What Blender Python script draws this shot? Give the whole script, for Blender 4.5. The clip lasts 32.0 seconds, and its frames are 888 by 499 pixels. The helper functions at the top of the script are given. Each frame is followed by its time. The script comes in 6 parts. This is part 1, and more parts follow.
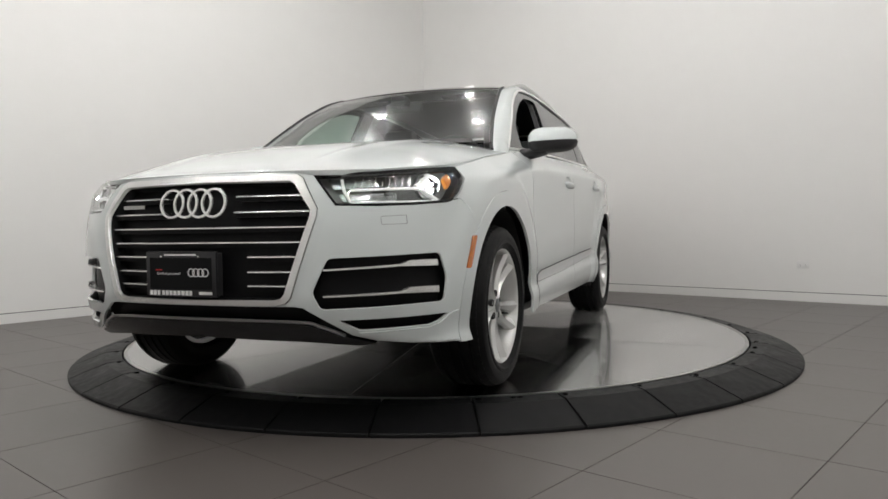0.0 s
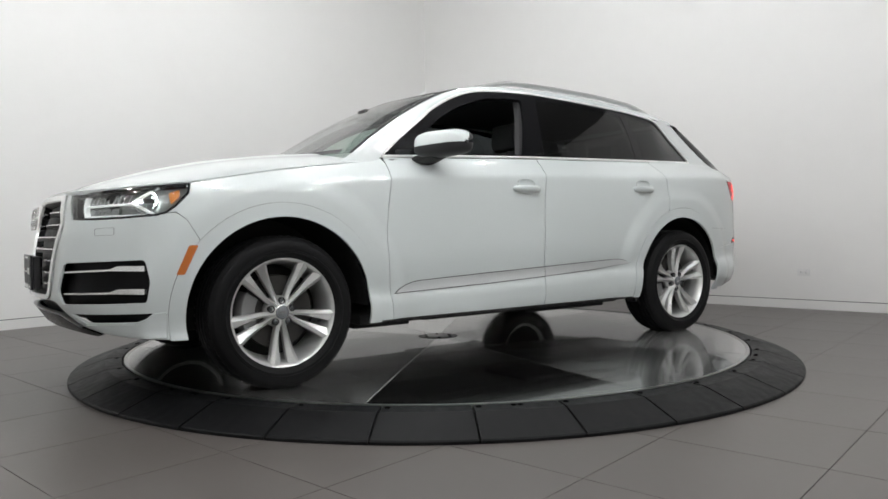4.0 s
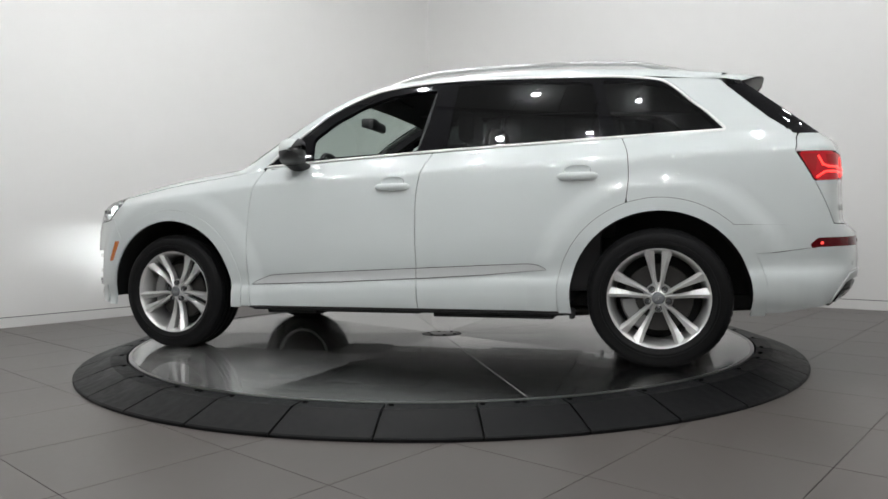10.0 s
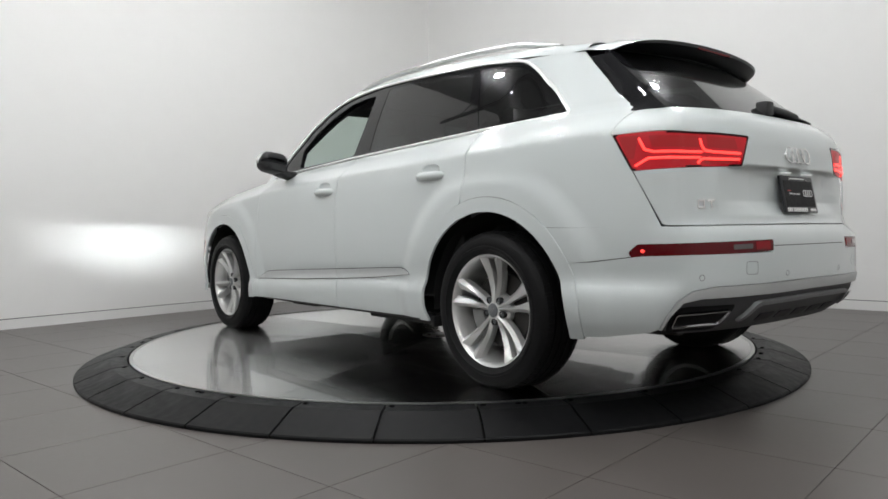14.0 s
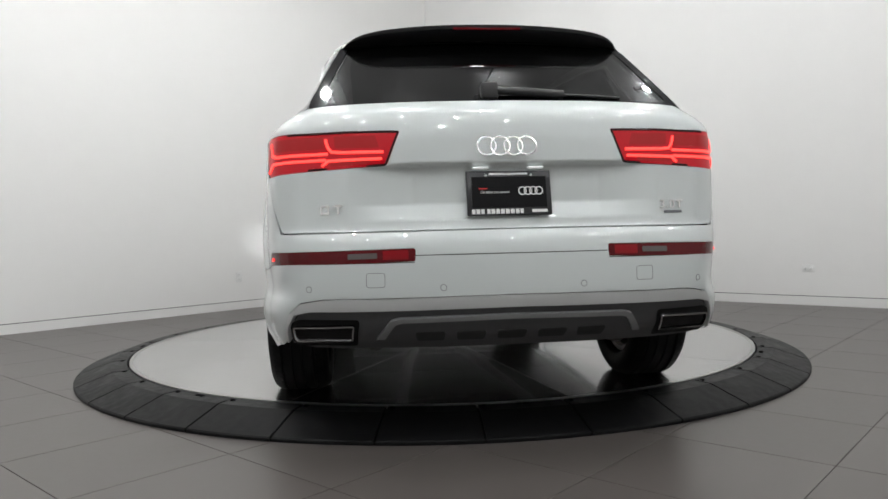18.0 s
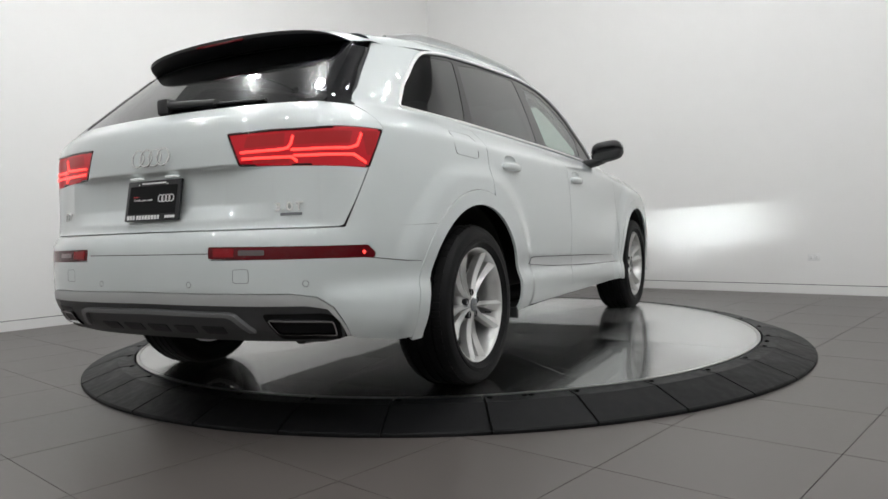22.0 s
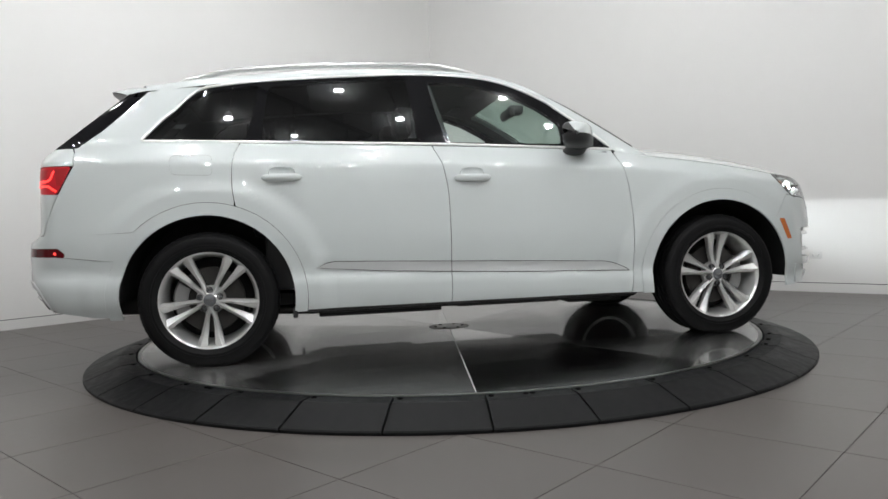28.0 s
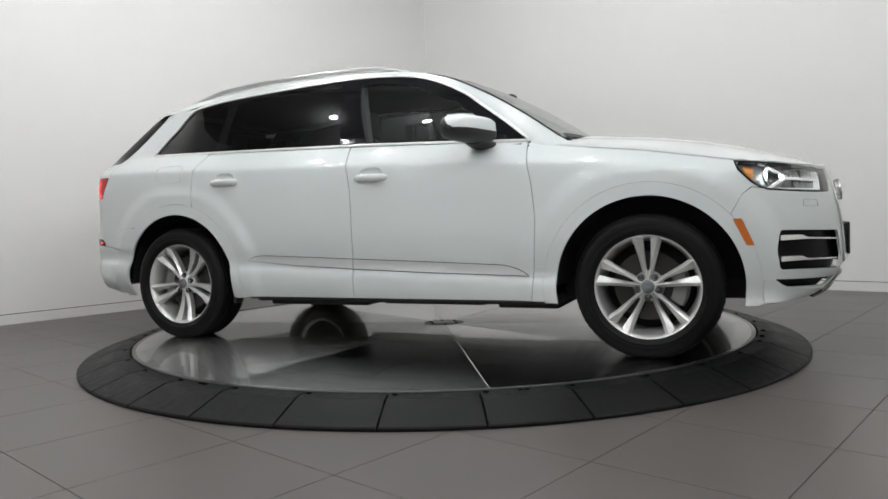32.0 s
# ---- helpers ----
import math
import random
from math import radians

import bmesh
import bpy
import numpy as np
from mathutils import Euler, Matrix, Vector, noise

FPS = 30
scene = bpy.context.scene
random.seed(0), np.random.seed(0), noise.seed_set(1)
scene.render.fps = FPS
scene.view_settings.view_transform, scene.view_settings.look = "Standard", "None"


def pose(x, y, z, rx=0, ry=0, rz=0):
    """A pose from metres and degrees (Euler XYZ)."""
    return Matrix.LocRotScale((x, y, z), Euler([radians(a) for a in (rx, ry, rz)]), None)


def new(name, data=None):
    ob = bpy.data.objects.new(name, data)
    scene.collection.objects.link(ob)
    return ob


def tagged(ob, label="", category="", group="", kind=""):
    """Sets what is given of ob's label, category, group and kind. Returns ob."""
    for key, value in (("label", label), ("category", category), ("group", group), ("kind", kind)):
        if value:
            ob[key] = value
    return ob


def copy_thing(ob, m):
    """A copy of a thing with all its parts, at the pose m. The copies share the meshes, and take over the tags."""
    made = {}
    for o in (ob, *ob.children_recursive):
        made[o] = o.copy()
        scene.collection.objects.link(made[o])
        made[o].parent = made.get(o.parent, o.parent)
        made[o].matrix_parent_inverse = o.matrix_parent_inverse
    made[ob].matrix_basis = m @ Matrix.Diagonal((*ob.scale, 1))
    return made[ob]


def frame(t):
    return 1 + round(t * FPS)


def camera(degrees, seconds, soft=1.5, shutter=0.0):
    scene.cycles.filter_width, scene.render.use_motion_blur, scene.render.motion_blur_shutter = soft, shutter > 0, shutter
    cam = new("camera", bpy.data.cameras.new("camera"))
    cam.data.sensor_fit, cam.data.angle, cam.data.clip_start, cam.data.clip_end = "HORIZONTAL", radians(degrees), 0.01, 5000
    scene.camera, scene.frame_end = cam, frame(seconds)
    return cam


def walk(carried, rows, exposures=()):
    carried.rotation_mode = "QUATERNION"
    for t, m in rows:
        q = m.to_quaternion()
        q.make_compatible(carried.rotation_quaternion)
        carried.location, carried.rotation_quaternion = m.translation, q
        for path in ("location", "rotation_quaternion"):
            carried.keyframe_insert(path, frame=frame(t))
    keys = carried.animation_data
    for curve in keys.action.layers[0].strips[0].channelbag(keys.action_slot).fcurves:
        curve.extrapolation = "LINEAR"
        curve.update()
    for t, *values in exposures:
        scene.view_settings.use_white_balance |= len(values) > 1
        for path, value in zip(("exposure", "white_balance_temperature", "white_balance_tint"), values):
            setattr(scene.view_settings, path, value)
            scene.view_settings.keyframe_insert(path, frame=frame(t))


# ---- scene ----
cam = camera(64.15, 32.0, soft=1.6)
EYE = (0.0, -4.988, 0.805)
# seconds, yaw, pitch, roll of the hand-held camera
SWAY = [
    (0.00, -0.62, -1.85, 0.90),
    (0.50, -0.63, -1.78, 1.03),
    (1.00, -0.64, -1.69, 1.08),
    (1.50, -0.61, -1.44, 0.82),
    (2.00, -0.56, -1.10, 0.78),
    (2.50, -0.47, -1.14, 0.86),
    (3.00, -0.38, -1.32, 0.96),
    (3.50, -0.51, -1.34, 0.90),
    (4.00, -0.59, -1.30, 0.81),
    (4.50, -0.62, -1.18, 0.77),
    (6.50, -0.32, -1.22, 0.75),
    (7.00, -0.32, -1.09, 0.86),
    (7.50, -0.27, -1.33, 1.09),
    (8.00, -0.30, -1.48, 1.18),
    (8.50, -0.40, -1.38, 1.08),
    (9.00, -0.39, -1.35, 1.08),
    (9.50, -0.34, -1.45, 1.02),
    (10.00, -0.28, -1.49, 0.82),
    (10.50, -0.24, -1.29, 0.65),
    (11.00, -0.20, -1.18, 0.69),
    (11.50, -0.16, -1.17, 0.83),
    (12.00, -0.15, -1.32, 0.96),
    (12.50, -0.15, -1.41, 1.03),
    (13.00, -0.21, -1.44, 0.97),
    (13.50, -0.24, -1.40, 0.88),
    (15.50, -0.26, -1.43, 1.03),
    (16.00, -0.27, -1.34, 1.10),
    (16.50, -0.28, -1.37, 1.29),
    (17.00, -0.29, -1.45, 1.39),
    (17.50, -0.29, -1.47, 1.39),
    (18.00, -0.30, -1.31, 1.40),
    (18.50, -0.31, -1.25, 1.41),
    (19.00, -0.33, -1.27, 1.33),
    (19.50, -0.32, -1.43, 1.44),
    (20.00, -0.31, -1.59, 1.55),
    (20.50, -0.24, -1.67, 1.53),
    (21.00, -0.17, -1.65, 1.51),
    (21.50, -0.01, -1.68, 1.65),
    (22.00, 0.08, -1.92, 1.97),
    (22.50, 0.10, -2.15, 2.17),
    (23.00, 0.04, -2.21, 2.19),
    (23.50, 0.06, -2.22, 2.16),
    (24.00, 0.07, -2.18, 2.09),
    (24.50, 0.05, -2.14, 2.03),
    (25.00, -0.01, -2.04, 1.93),
    (25.50, -0.07, -2.04, 2.02),
    (27.50, 0.14, -2.03, 2.00),
    (28.00, 0.18, -2.06, 2.02),
    (28.50, 0.24, -2.13, 1.95),
    (29.00, 0.25, -2.15, 1.91),
    (29.50, 0.18, -1.97, 1.81),
    (30.00, 0.13, -1.99, 1.80),
    (30.50, 0.03, -2.10, 1.80),
    (31.00, -0.06, -2.39, 1.87),
    (31.50, -0.08, -2.43, 1.87),
    (32.00, -0.21, -2.37, 1.84),
]
walk(cam, [(t, pose(*EYE, 90 + pitch, 0, yaw) @ pose(0, 0, 0, 0, 0, -roll)) for t, yaw, pitch, roll in SWAY],
     [(0.0, -0.08, 6780, 10), (1.0, 0.03, 6650, 9), (3.5, 0.06, 6500, 9), (4.5, 0.06, 6500, 9), (7.0, -0.02, 6500, 9), (9.0, -0.06, 6500, 9), (13.0, -0.04, 6500, 9),
      (16.0, 0.03, 6500, 9), (18.0, 0.07, 6520, 9), (20.0, 0.05, 6520, 9), (23.0, 0.0, 6500, 9), (28.0, -0.05, 6500, 9), (32.0, -0.05, 6500, 9)])

# seconds, heading of the car on the turntable
TURN = [
    (0.0, 248.21),
    (1.0, 239.65),
    (2.0, 231.15),
    (3.0, 222.61),
    (4.0, 214.39),
    (4.5, 210.24),
    (6.5, 192.68),
    (7.0, 188.21),
    (8.0, 179.47),
    (9.0, 170.82),
    (10.0, 162.17),
    (11.0, 154.08),
    (12.0, 146.04),
    (13.0, 137.63),
    (13.5, 133.47),
    (15.5, 116.54),
    (16.0, 112.29),
    (17.0, 103.86),
    (18.0, 95.51),
    (19.0, 87.14),
    (20.0, 78.77),
    (21.0, 70.26),
    (22.0, 61.70),
    (23.0, 53.13),
    (24.0, 44.52),
    (25.0, 36.10),
    (25.5, 31.83),
    (27.5, 14.85),
    (28.0, 10.59),
    (29.0, 2.04),
    (30.0, -6.49),
    (31.0, -14.87),
    (32.0, -23.14),
]

# ---- world and light ----
world = bpy.data.worlds.new("world")
scene.world = world
world.use_nodes = True
world.node_tree.nodes["Background"].inputs[0].default_value = (0.8, 0.85, 0.9, 1)
world.node_tree.nodes["Background"].inputs[1].default_value = 0.02
scene.view_settings.exposure = 0.0

# ---- materials ----


def material(name, color, rough=0.5, metal=0.0, **inputs):
    m = bpy.data.materials.new(name)
    m.use_nodes = True
    b = m.node_tree.nodes["Principled BSDF"]
    b.inputs["Base Color"].default_value = (*color, 1)
    b.inputs["Roughness"].default_value = rough
    b.inputs["Metallic"].default_value = metal
    for key, value in inputs.items():
        b.inputs[key.replace("_", " ")].default_value = value
    return m


def grain(m, scale=40.0, amount=0.15, rough=0.1, bump=0.0, big=1.5, bump_scale=None, stretch=(1, 1, 1), where="Object"):
    """Two scales of variation in colour and roughness, with fine relief."""
    nt = m.node_tree
    b = nt.nodes["Principled BSDF"]
    co = nt.nodes.new("ShaderNodeTexCoord")
    mp = nt.nodes.new("ShaderNodeMapping")
    mp.inputs["Scale"].default_value = stretch
    nt.links.new(co.outputs[where], mp.inputs[0])
    fine = nt.nodes.new("ShaderNodeTexNoise")
    fine.inputs["Scale"].default_value, fine.inputs["Detail"].default_value = scale, 4
    wide = nt.nodes.new("ShaderNodeTexNoise")
    wide.inputs["Scale"].default_value, wide.inputs["Detail"].default_value = big, 3
    nt.links.new(mp.outputs[0], fine.inputs["Vector"])
    nt.links.new(co.outputs[where], wide.inputs["Vector"])
    add = nt.nodes.new("ShaderNodeMath")
    add.operation = "ADD"
    nt.links.new(fine.outputs[0], add.inputs[0])
    nt.links.new(wide.outputs[0], add.inputs[1])
    ramp = nt.nodes.new("ShaderNodeMapRange")
    ramp.inputs[1].default_value, ramp.inputs[2].default_value = 0.6, 1.4
    ramp.inputs[3].default_value, ramp.inputs[4].default_value = 1 - amount, 1 + amount
    nt.links.new(add.outputs[0], ramp.inputs[0])
    mul = nt.nodes.new("ShaderNodeVectorMath")
    mul.operation = "SCALE"
    mul.inputs[0].default_value = b.inputs["Base Color"].default_value[:3]
    nt.links.new(ramp.outputs[0], mul.inputs["Scale"])
    nt.links.new(mul.outputs[0], b.inputs["Base Color"])
    r0 = b.inputs["Roughness"].default_value
    rr = nt.nodes.new("ShaderNodeMapRange")
    rr.inputs[1].default_value, rr.inputs[2].default_value = 0.6, 1.4
    rr.inputs[3].default_value, rr.inputs[4].default_value = max(r0 - rough, 0.02), min(r0 + rough, 1)
    nt.links.new(add.outputs[0], rr.inputs[0])
    nt.links.new(rr.outputs[0], b.inputs["Roughness"])
    if bump:
        bn = nt.nodes.new("ShaderNodeTexNoise")
        bn.inputs["Scale"].default_value, bn.inputs["Detail"].default_value = bump_scale or scale * 3, 3
        nt.links.new(mp.outputs[0], bn.inputs["Vector"])
        bu = nt.nodes.new("ShaderNodeBump")
        bu.inputs["Strength"].default_value, bu.inputs["Distance"].default_value = bump, 0.002
        nt.links.new(bn.outputs[0], bu.inputs["Height"])
        nt.links.new(bu.outputs[0], b.inputs["Normal"])
    return m


def thin_glass(name, tint, gloss=0.05, haze=0.0):
    """A thin pane: it tints what is seen through it and mirrors more at a slant."""
    m = bpy.data.materials.new(name)
    m.use_nodes = True
    nt = m.node_tree
    nt.nodes.clear()
    out = nt.nodes.new("ShaderNodeOutputMaterial")
    mix = nt.nodes.new("ShaderNodeMixShader")
    clear = nt.nodes.new("ShaderNodeBsdfTransparent")
    clear.inputs[0].default_value = (*tint, 1)
    shine = nt.nodes.new("ShaderNodeBsdfGlossy")
    shine.inputs["Roughness"].default_value = 0.0
    slant = nt.nodes.new("ShaderNodeLayerWeight")
    slant.inputs[0].default_value = 0.5
    power = nt.nodes.new("ShaderNodeMath")
    power.operation, power.inputs[1].default_value = "POWER", 3.4
    span = nt.nodes.new("ShaderNodeMapRange")
    span.inputs[3].default_value, span.inputs[4].default_value = gloss, 1.0
    nt.links.new(slant.outputs["Facing"], power.inputs[0])
    nt.links.new(power.outputs[0], span.inputs[0])
    nt.links.new(span.outputs[0], mix.inputs[0])
    nt.links.new(clear.outputs[0], mix.inputs[1])
    if haze:
        film = nt.nodes.new("ShaderNodeBsdfGlossy")
        film.inputs["Roughness"].default_value = 0.21
        both_ = nt.nodes.new("ShaderNodeMixShader")
        both_.inputs[0].default_value = haze
        nt.links.new(shine.outputs[0], both_.inputs[1])
        nt.links.new(film.outputs[0], both_.inputs[2])
        shine = both_
    nt.links.new(shine.outputs[0], mix.inputs[2])
    nt.links.new(mix.outputs[0], out.inputs[0])
    return m


def glowing(name, color, strength, base=(0.02, 0.02, 0.02)):
    m = material(name, base, 0.3)
    b = m.node_tree.nodes["Principled BSDF"]
    b.inputs["Emission Color"].default_value = (*color, 1)
    b.inputs["Emission Strength"].default_value = strength
    return m


wall_paint = grain(material("wall_paint", (0.80, 0.795, 0.78), 0.55), 6, 0.012, 0.05, 0.05, 0.5, 160)
trim_paint = material("trim_paint", (0.78, 0.775, 0.76), 0.4)
ceiling_paint = grain(material("ceiling_paint", (0.16, 0.16, 0.16), 0.8), 8, 0.06, 0.05, 0.05, 0.7)
tile_stone = grain(material("tile_stone", (0.103, 0.091, 0.085), 0.36), 30, 0.09, 0.03, 0.0, 1.3)
grout = grain(material("grout", (0.055, 0.05, 0.047), 0.8), 60, 0.2, 0.05)
rubber_ring = grain(material("rubber_ring", (0.0062, 0.0063, 0.0068), 0.46, 0.0, Specular_IOR_Level=0.13), 25, 0.45, 0.12, 0.2, 2.5, 220)
seam_black = material("seam_black", (0.002, 0.002, 0.002), 0.9, 0.0, Specular_IOR_Level=0.05)
outlet_white = material("outlet_white", (0.75, 0.75, 0.74), 0.35)
slot_dark = material("slot_dark", (0.03, 0.03, 0.03), 0.6)
lamp_rim = material("lamp_rim", (0.02, 0.02, 0.02), 0.5)
lamp_glow = glowing("lamp_glow", (0.975, 0.98, 0.99), 294)


def brushed(name):
    """Brushed stainless steel; the brushing runs along each plate."""
    m = material(name, (0.52, 0.518, 0.512), 0.20, 1.0, Anisotropic=1.0, Coat_Weight=0.50, Coat_Roughness=0.015, Coat_IOR=1.7)
    grain(m, 7, 0.08, 0.035, 0.02, 2.0, 60, (1.0, 24.0, 1.0), "Object")
    nt = m.node_tree
    tangent = nt.nodes.new("ShaderNodeTangent")
    tangent.direction_type, tangent.uv_map = "UV_MAP", "brush"
    nt.links.new(tangent.outputs[0], nt.nodes["Principled BSDF"].inputs["Tangent"])
    return m


steel = brushed("steel")
seam_steel = material("seam_steel", (0.62, 0.62, 0.61), 0.55, 0.8)
steel_edge = material("steel_edge", (0.45, 0.445, 0.435), 0.3, 1.0)

# car materials
car_white = material("car_white", (0.600, 0.640, 0.636), 0.30, 0.0, Coat_Weight=1.0, Coat_Roughness=0.03, Coat_IOR=1.65)
grain(car_white, 900, 0.02, 0.03, 0.0, 1.2)
chrome = material("chrome", (0.78, 0.78, 0.77), 0.10, 1.0)
dark_chrome = material("dark_chrome", (0.42, 0.42, 0.43), 0.16, 1.0)
satin_silver = grain(material("satin_silver", (0.58, 0.58, 0.57), 0.32, 0.9), 300, 0.05, 0.05, 0.0, 3)
alloy = grain(material("alloy", (0.68, 0.68, 0.67), 0.30, 0.65, Coat_Weight=0.5, Coat_Roughness=0.08), 30, 0.03, 0.03, 0.0, 3)
cap_grey = material("cap_grey", (0.16, 0.17, 0.18), 0.35, 0.3)
gloss_black = material("gloss_black", (0.006, 0.006, 0.007), 0.06, 0.0, Coat_Weight=0.1, Coat_Roughness=0.02, Specular_IOR_Level=0.4)
mouth_black = grain(material("mouth_black", (0.006, 0.006, 0.0066), 0.4, 0.0, Specular_IOR_Level=0.12), 60, 0.2, 0.1, 0.1, 3)
plastic_grey = grain(material("plastic_grey", (0.065, 0.067, 0.07), 0.5), 90, 0.10, 0.08, 0.1, 3, 400)
plastic_black = grain(material("plastic_black", (0.018, 0.018, 0.019), 0.5), 90, 0.15, 0.08, 0.12, 3, 400)
tyre_rubber = grain(material("tyre_rubber", (0.0065, 0.0065, 0.0069), 0.55, 0.0, Specular_IOR_Level=0.16), 60, 0.25, 0.10, 0.15, 5, 300)
brake_iron = grain(material("brake_iron", (0.05, 0.048, 0.046), 0.45, 0.7), 60, 0.15, 0.1, 0.0, 4)
caliper_grey = material("caliper_grey", (0.22, 0.22, 0.22), 0.5, 0.2)
cloth_black = grain(material("cloth_black", (0.022, 0.022, 0.024), 0.6), 120, 0.2, 0.1, 0.2, 6, 500)
liner_grey = grain(material("liner_grey", (0.06, 0.06, 0.062), 0.9), 150, 0.1, 0.05, 0.0, 5)
under_black = grain(material("under_black", (0.008, 0.008, 0.008), 0.75), 20, 0.3, 0.1, 0.2, 3, 80)
clear_glass = thin_glass("clear_glass", (0.72, 0.84, 0.79), 0.07, 0.15)
screen_glass = thin_glass("screen_glass", (0.70, 0.83, 0.77), 0.13, 0.35)
privacy_glass = thin_glass("privacy_glass", (0.040, 0.045, 0.047), 0.038, 0.26)
lens_clear = thin_glass("lens_clear", (0.96, 0.97, 0.97), 0.05)
lens_red = glowing("lens_red", (1.0, 0.0, 0.018), 0.22, (0.22, 0.001, 0.006))
lens_dark_red = material("lens_dark_red", (0.10, 0.002, 0.005), 0.10, 0.0, Specular_IOR_Level=0.3)
lens_mid = material("lens_mid", (0.26, 0.003, 0.008), 0.12, 0.0, Specular_IOR_Level=0.3)
lens_black = material("lens_black", (0.02, 0.001, 0.002), 0.12)
lens_smoke = material("lens_smoke", (0.10, 0.07, 0.07), 0.12, 0.0, Coat_Weight=1.0)
amber = material("amber", (0.50, 0.125, 0.012), 0.15, 0.0, Coat_Weight=0.6)
red_glow = glowing("red_glow", (1.0, 0.045, 0.035), 2.6, (0.4, 0.02, 0.02))
red_soft = glowing("red_soft", (1.0, 0.008, 0.014), 0.20, (0.10, 0.001, 0.003))
white_glow = glowing("white_glow", (0.93, 1.0, 0.97), 0.22, (0.8, 0.8, 0.8))
projector_glow = glowing("projector_glow", (0.90, 1.0, 0.98), 8.0, (0.8, 0.8, 0.8))
beam_glow = glowing("beam_glow", (0.90, 0.98, 1.0), 140000.0, (0.8, 0.8, 0.8))
amber_glow = glowing("amber_glow", (1.0, 0.36, 0.06), 0.16, (0.45, 0.15, 0.02))
flap_grey = material("flap_grey", (0.30, 0.31, 0.31), 0.5)
plate_black = material("plate_black", (0.012, 0.012, 0.014), 0.3)
print_white = material("print_white", (0.75, 0.75, 0.74), 0.4)
print_red = material("print_red", (0.5, 0.02, 0.02), 0.4)
reflector = material("reflector", (0.34, 0.35, 0.35), 0.22, 0.85)
band_silver = grain(material("band_silver", (0.62, 0.635, 0.635), 0.42, 0.45), 300, 0.03, 0.04, 0.0, 3)
lamp_dark = material("lamp_dark", (0.20, 0.205, 0.205), 0.30, 0.3)
lip_black = material("lip_black", (0.014, 0.014, 0.015), 0.20, 0.0, Specular_IOR_Level=0.5)
bar_chrome = material("bar_chrome", (0.86, 0.86, 0.85), 0.25, 0.85)
frame_silver = grain(material("frame_silver", (0.80, 0.80, 0.79), 0.30, 0.7, Coat_Weight=0.6, Coat_Roughness=0.05), 300, 0.03, 0.04, 0.0, 3)
window_silver = material("window_silver", (0.80, 0.80, 0.79), 0.28, 0.40)
plastic_grey_light = grain(material("plastic_grey_light", (0.22, 0.225, 0.23), 0.42, 0.2), 90, 0.08, 0.08, 0.05, 3, 400)
gloss_soft = material("gloss_soft", (0.008, 0.008, 0.009), 0.35)

# ---- building blocks ----


def part(name, bm, mat, parent=None, label="", smooth=None, m=None):
    """One mesh object out of a bmesh, under its thing. smooth: the angle above which edges stay sharp."""
    bmesh.ops.recalc_face_normals(bm, faces=bm.faces) if smooth == "closed" else None
    me = bpy.data.meshes.new(name)
    if smooth is not None:
        limit = radians(40 if smooth == "closed" else smooth)
        for f in bm.faces:
            f.smooth = True
        for e in bm.edges:
            if len(e.link_faces) == 2 and e.calc_face_angle(0) > limit:
                e.smooth = False
    bm.to_mesh(me)
    bm.free()
    me.materials.append(mat)
    ob = new(name, me)
    if parent:
        ob.parent = parent
    if m:
        ob.matrix_basis = m
    if label:
        tagged(ob, label)
    return ob


def box(bm, x0, x1, y0, y1, z0, z1, bevel=0.0):
    vs = [bm.verts.new((x, y, z)) for x in (x0, x1) for y in (y0, y1) for z in (z0, z1)]
    fs = [bm.faces.new([vs[i] for i in q]) for q in ((0, 1, 3, 2), (4, 6, 7, 5), (0, 4, 5, 1), (2, 3, 7, 6), (0, 2, 6, 4), (1, 5, 7, 3))]
    if bevel:
        bmesh.ops.bevel(bm, geom=list({e for f in fs for e in f.edges}), offset=bevel, segments=2, affect="EDGES", profile=0.5)
    return bm


def boxed(x0, x1, y0, y1, z0, z1, bevel=0.0):
    return box(bmesh.new(), x0, x1, y0, y1, z0, z1, bevel)


def lathe(bm, profile, n=48, axis="z", m=None, close=False):
    """Turns a profile of (radius, height) round an axis."""
    rings = []
    for r, h in profile:
        ring = []
        for k in range(n):
            a = 2 * math.pi * k / n
            p = Vector((r * math.cos(a), r * math.sin(a), h)) if axis == "z" else Vector((r * math.cos(a), h, r * math.sin(a)))
            ring.append(bm.verts.new(m @ p if m else p))
        rings.append(ring)
    pairs = list(zip(rings, rings[1:])) + ([(rings[-1], rings[0])] if close else [])
    for a, b in pairs:
        for k in range(n):
            bm.faces.new((a[k], a[(k + 1) % n], b[(k + 1) % n], b[k]))
    if not close:
        for ring in (rings[0], rings[-1]):
            if (ring[0].co - ring[n // 2].co).length > 1e-5:
                bm.faces.new(ring)
    return bm


# ---- the room ----
ROOM = pose(0, 0, 0, 0, 0, -41.9)      # x along one wall, y towards it
WALL_Y, WALL_X = 3.98, -3.76            # the two walls that meet behind the turntable
FAR_X, FAR_Y, HIGH = 8.2, -8.2, 4.60


def structure(name, bm, mat, label="", smooth=None):
    return tagged(part(name, bm, mat, None, label, smooth, ROOM), kind="structure")


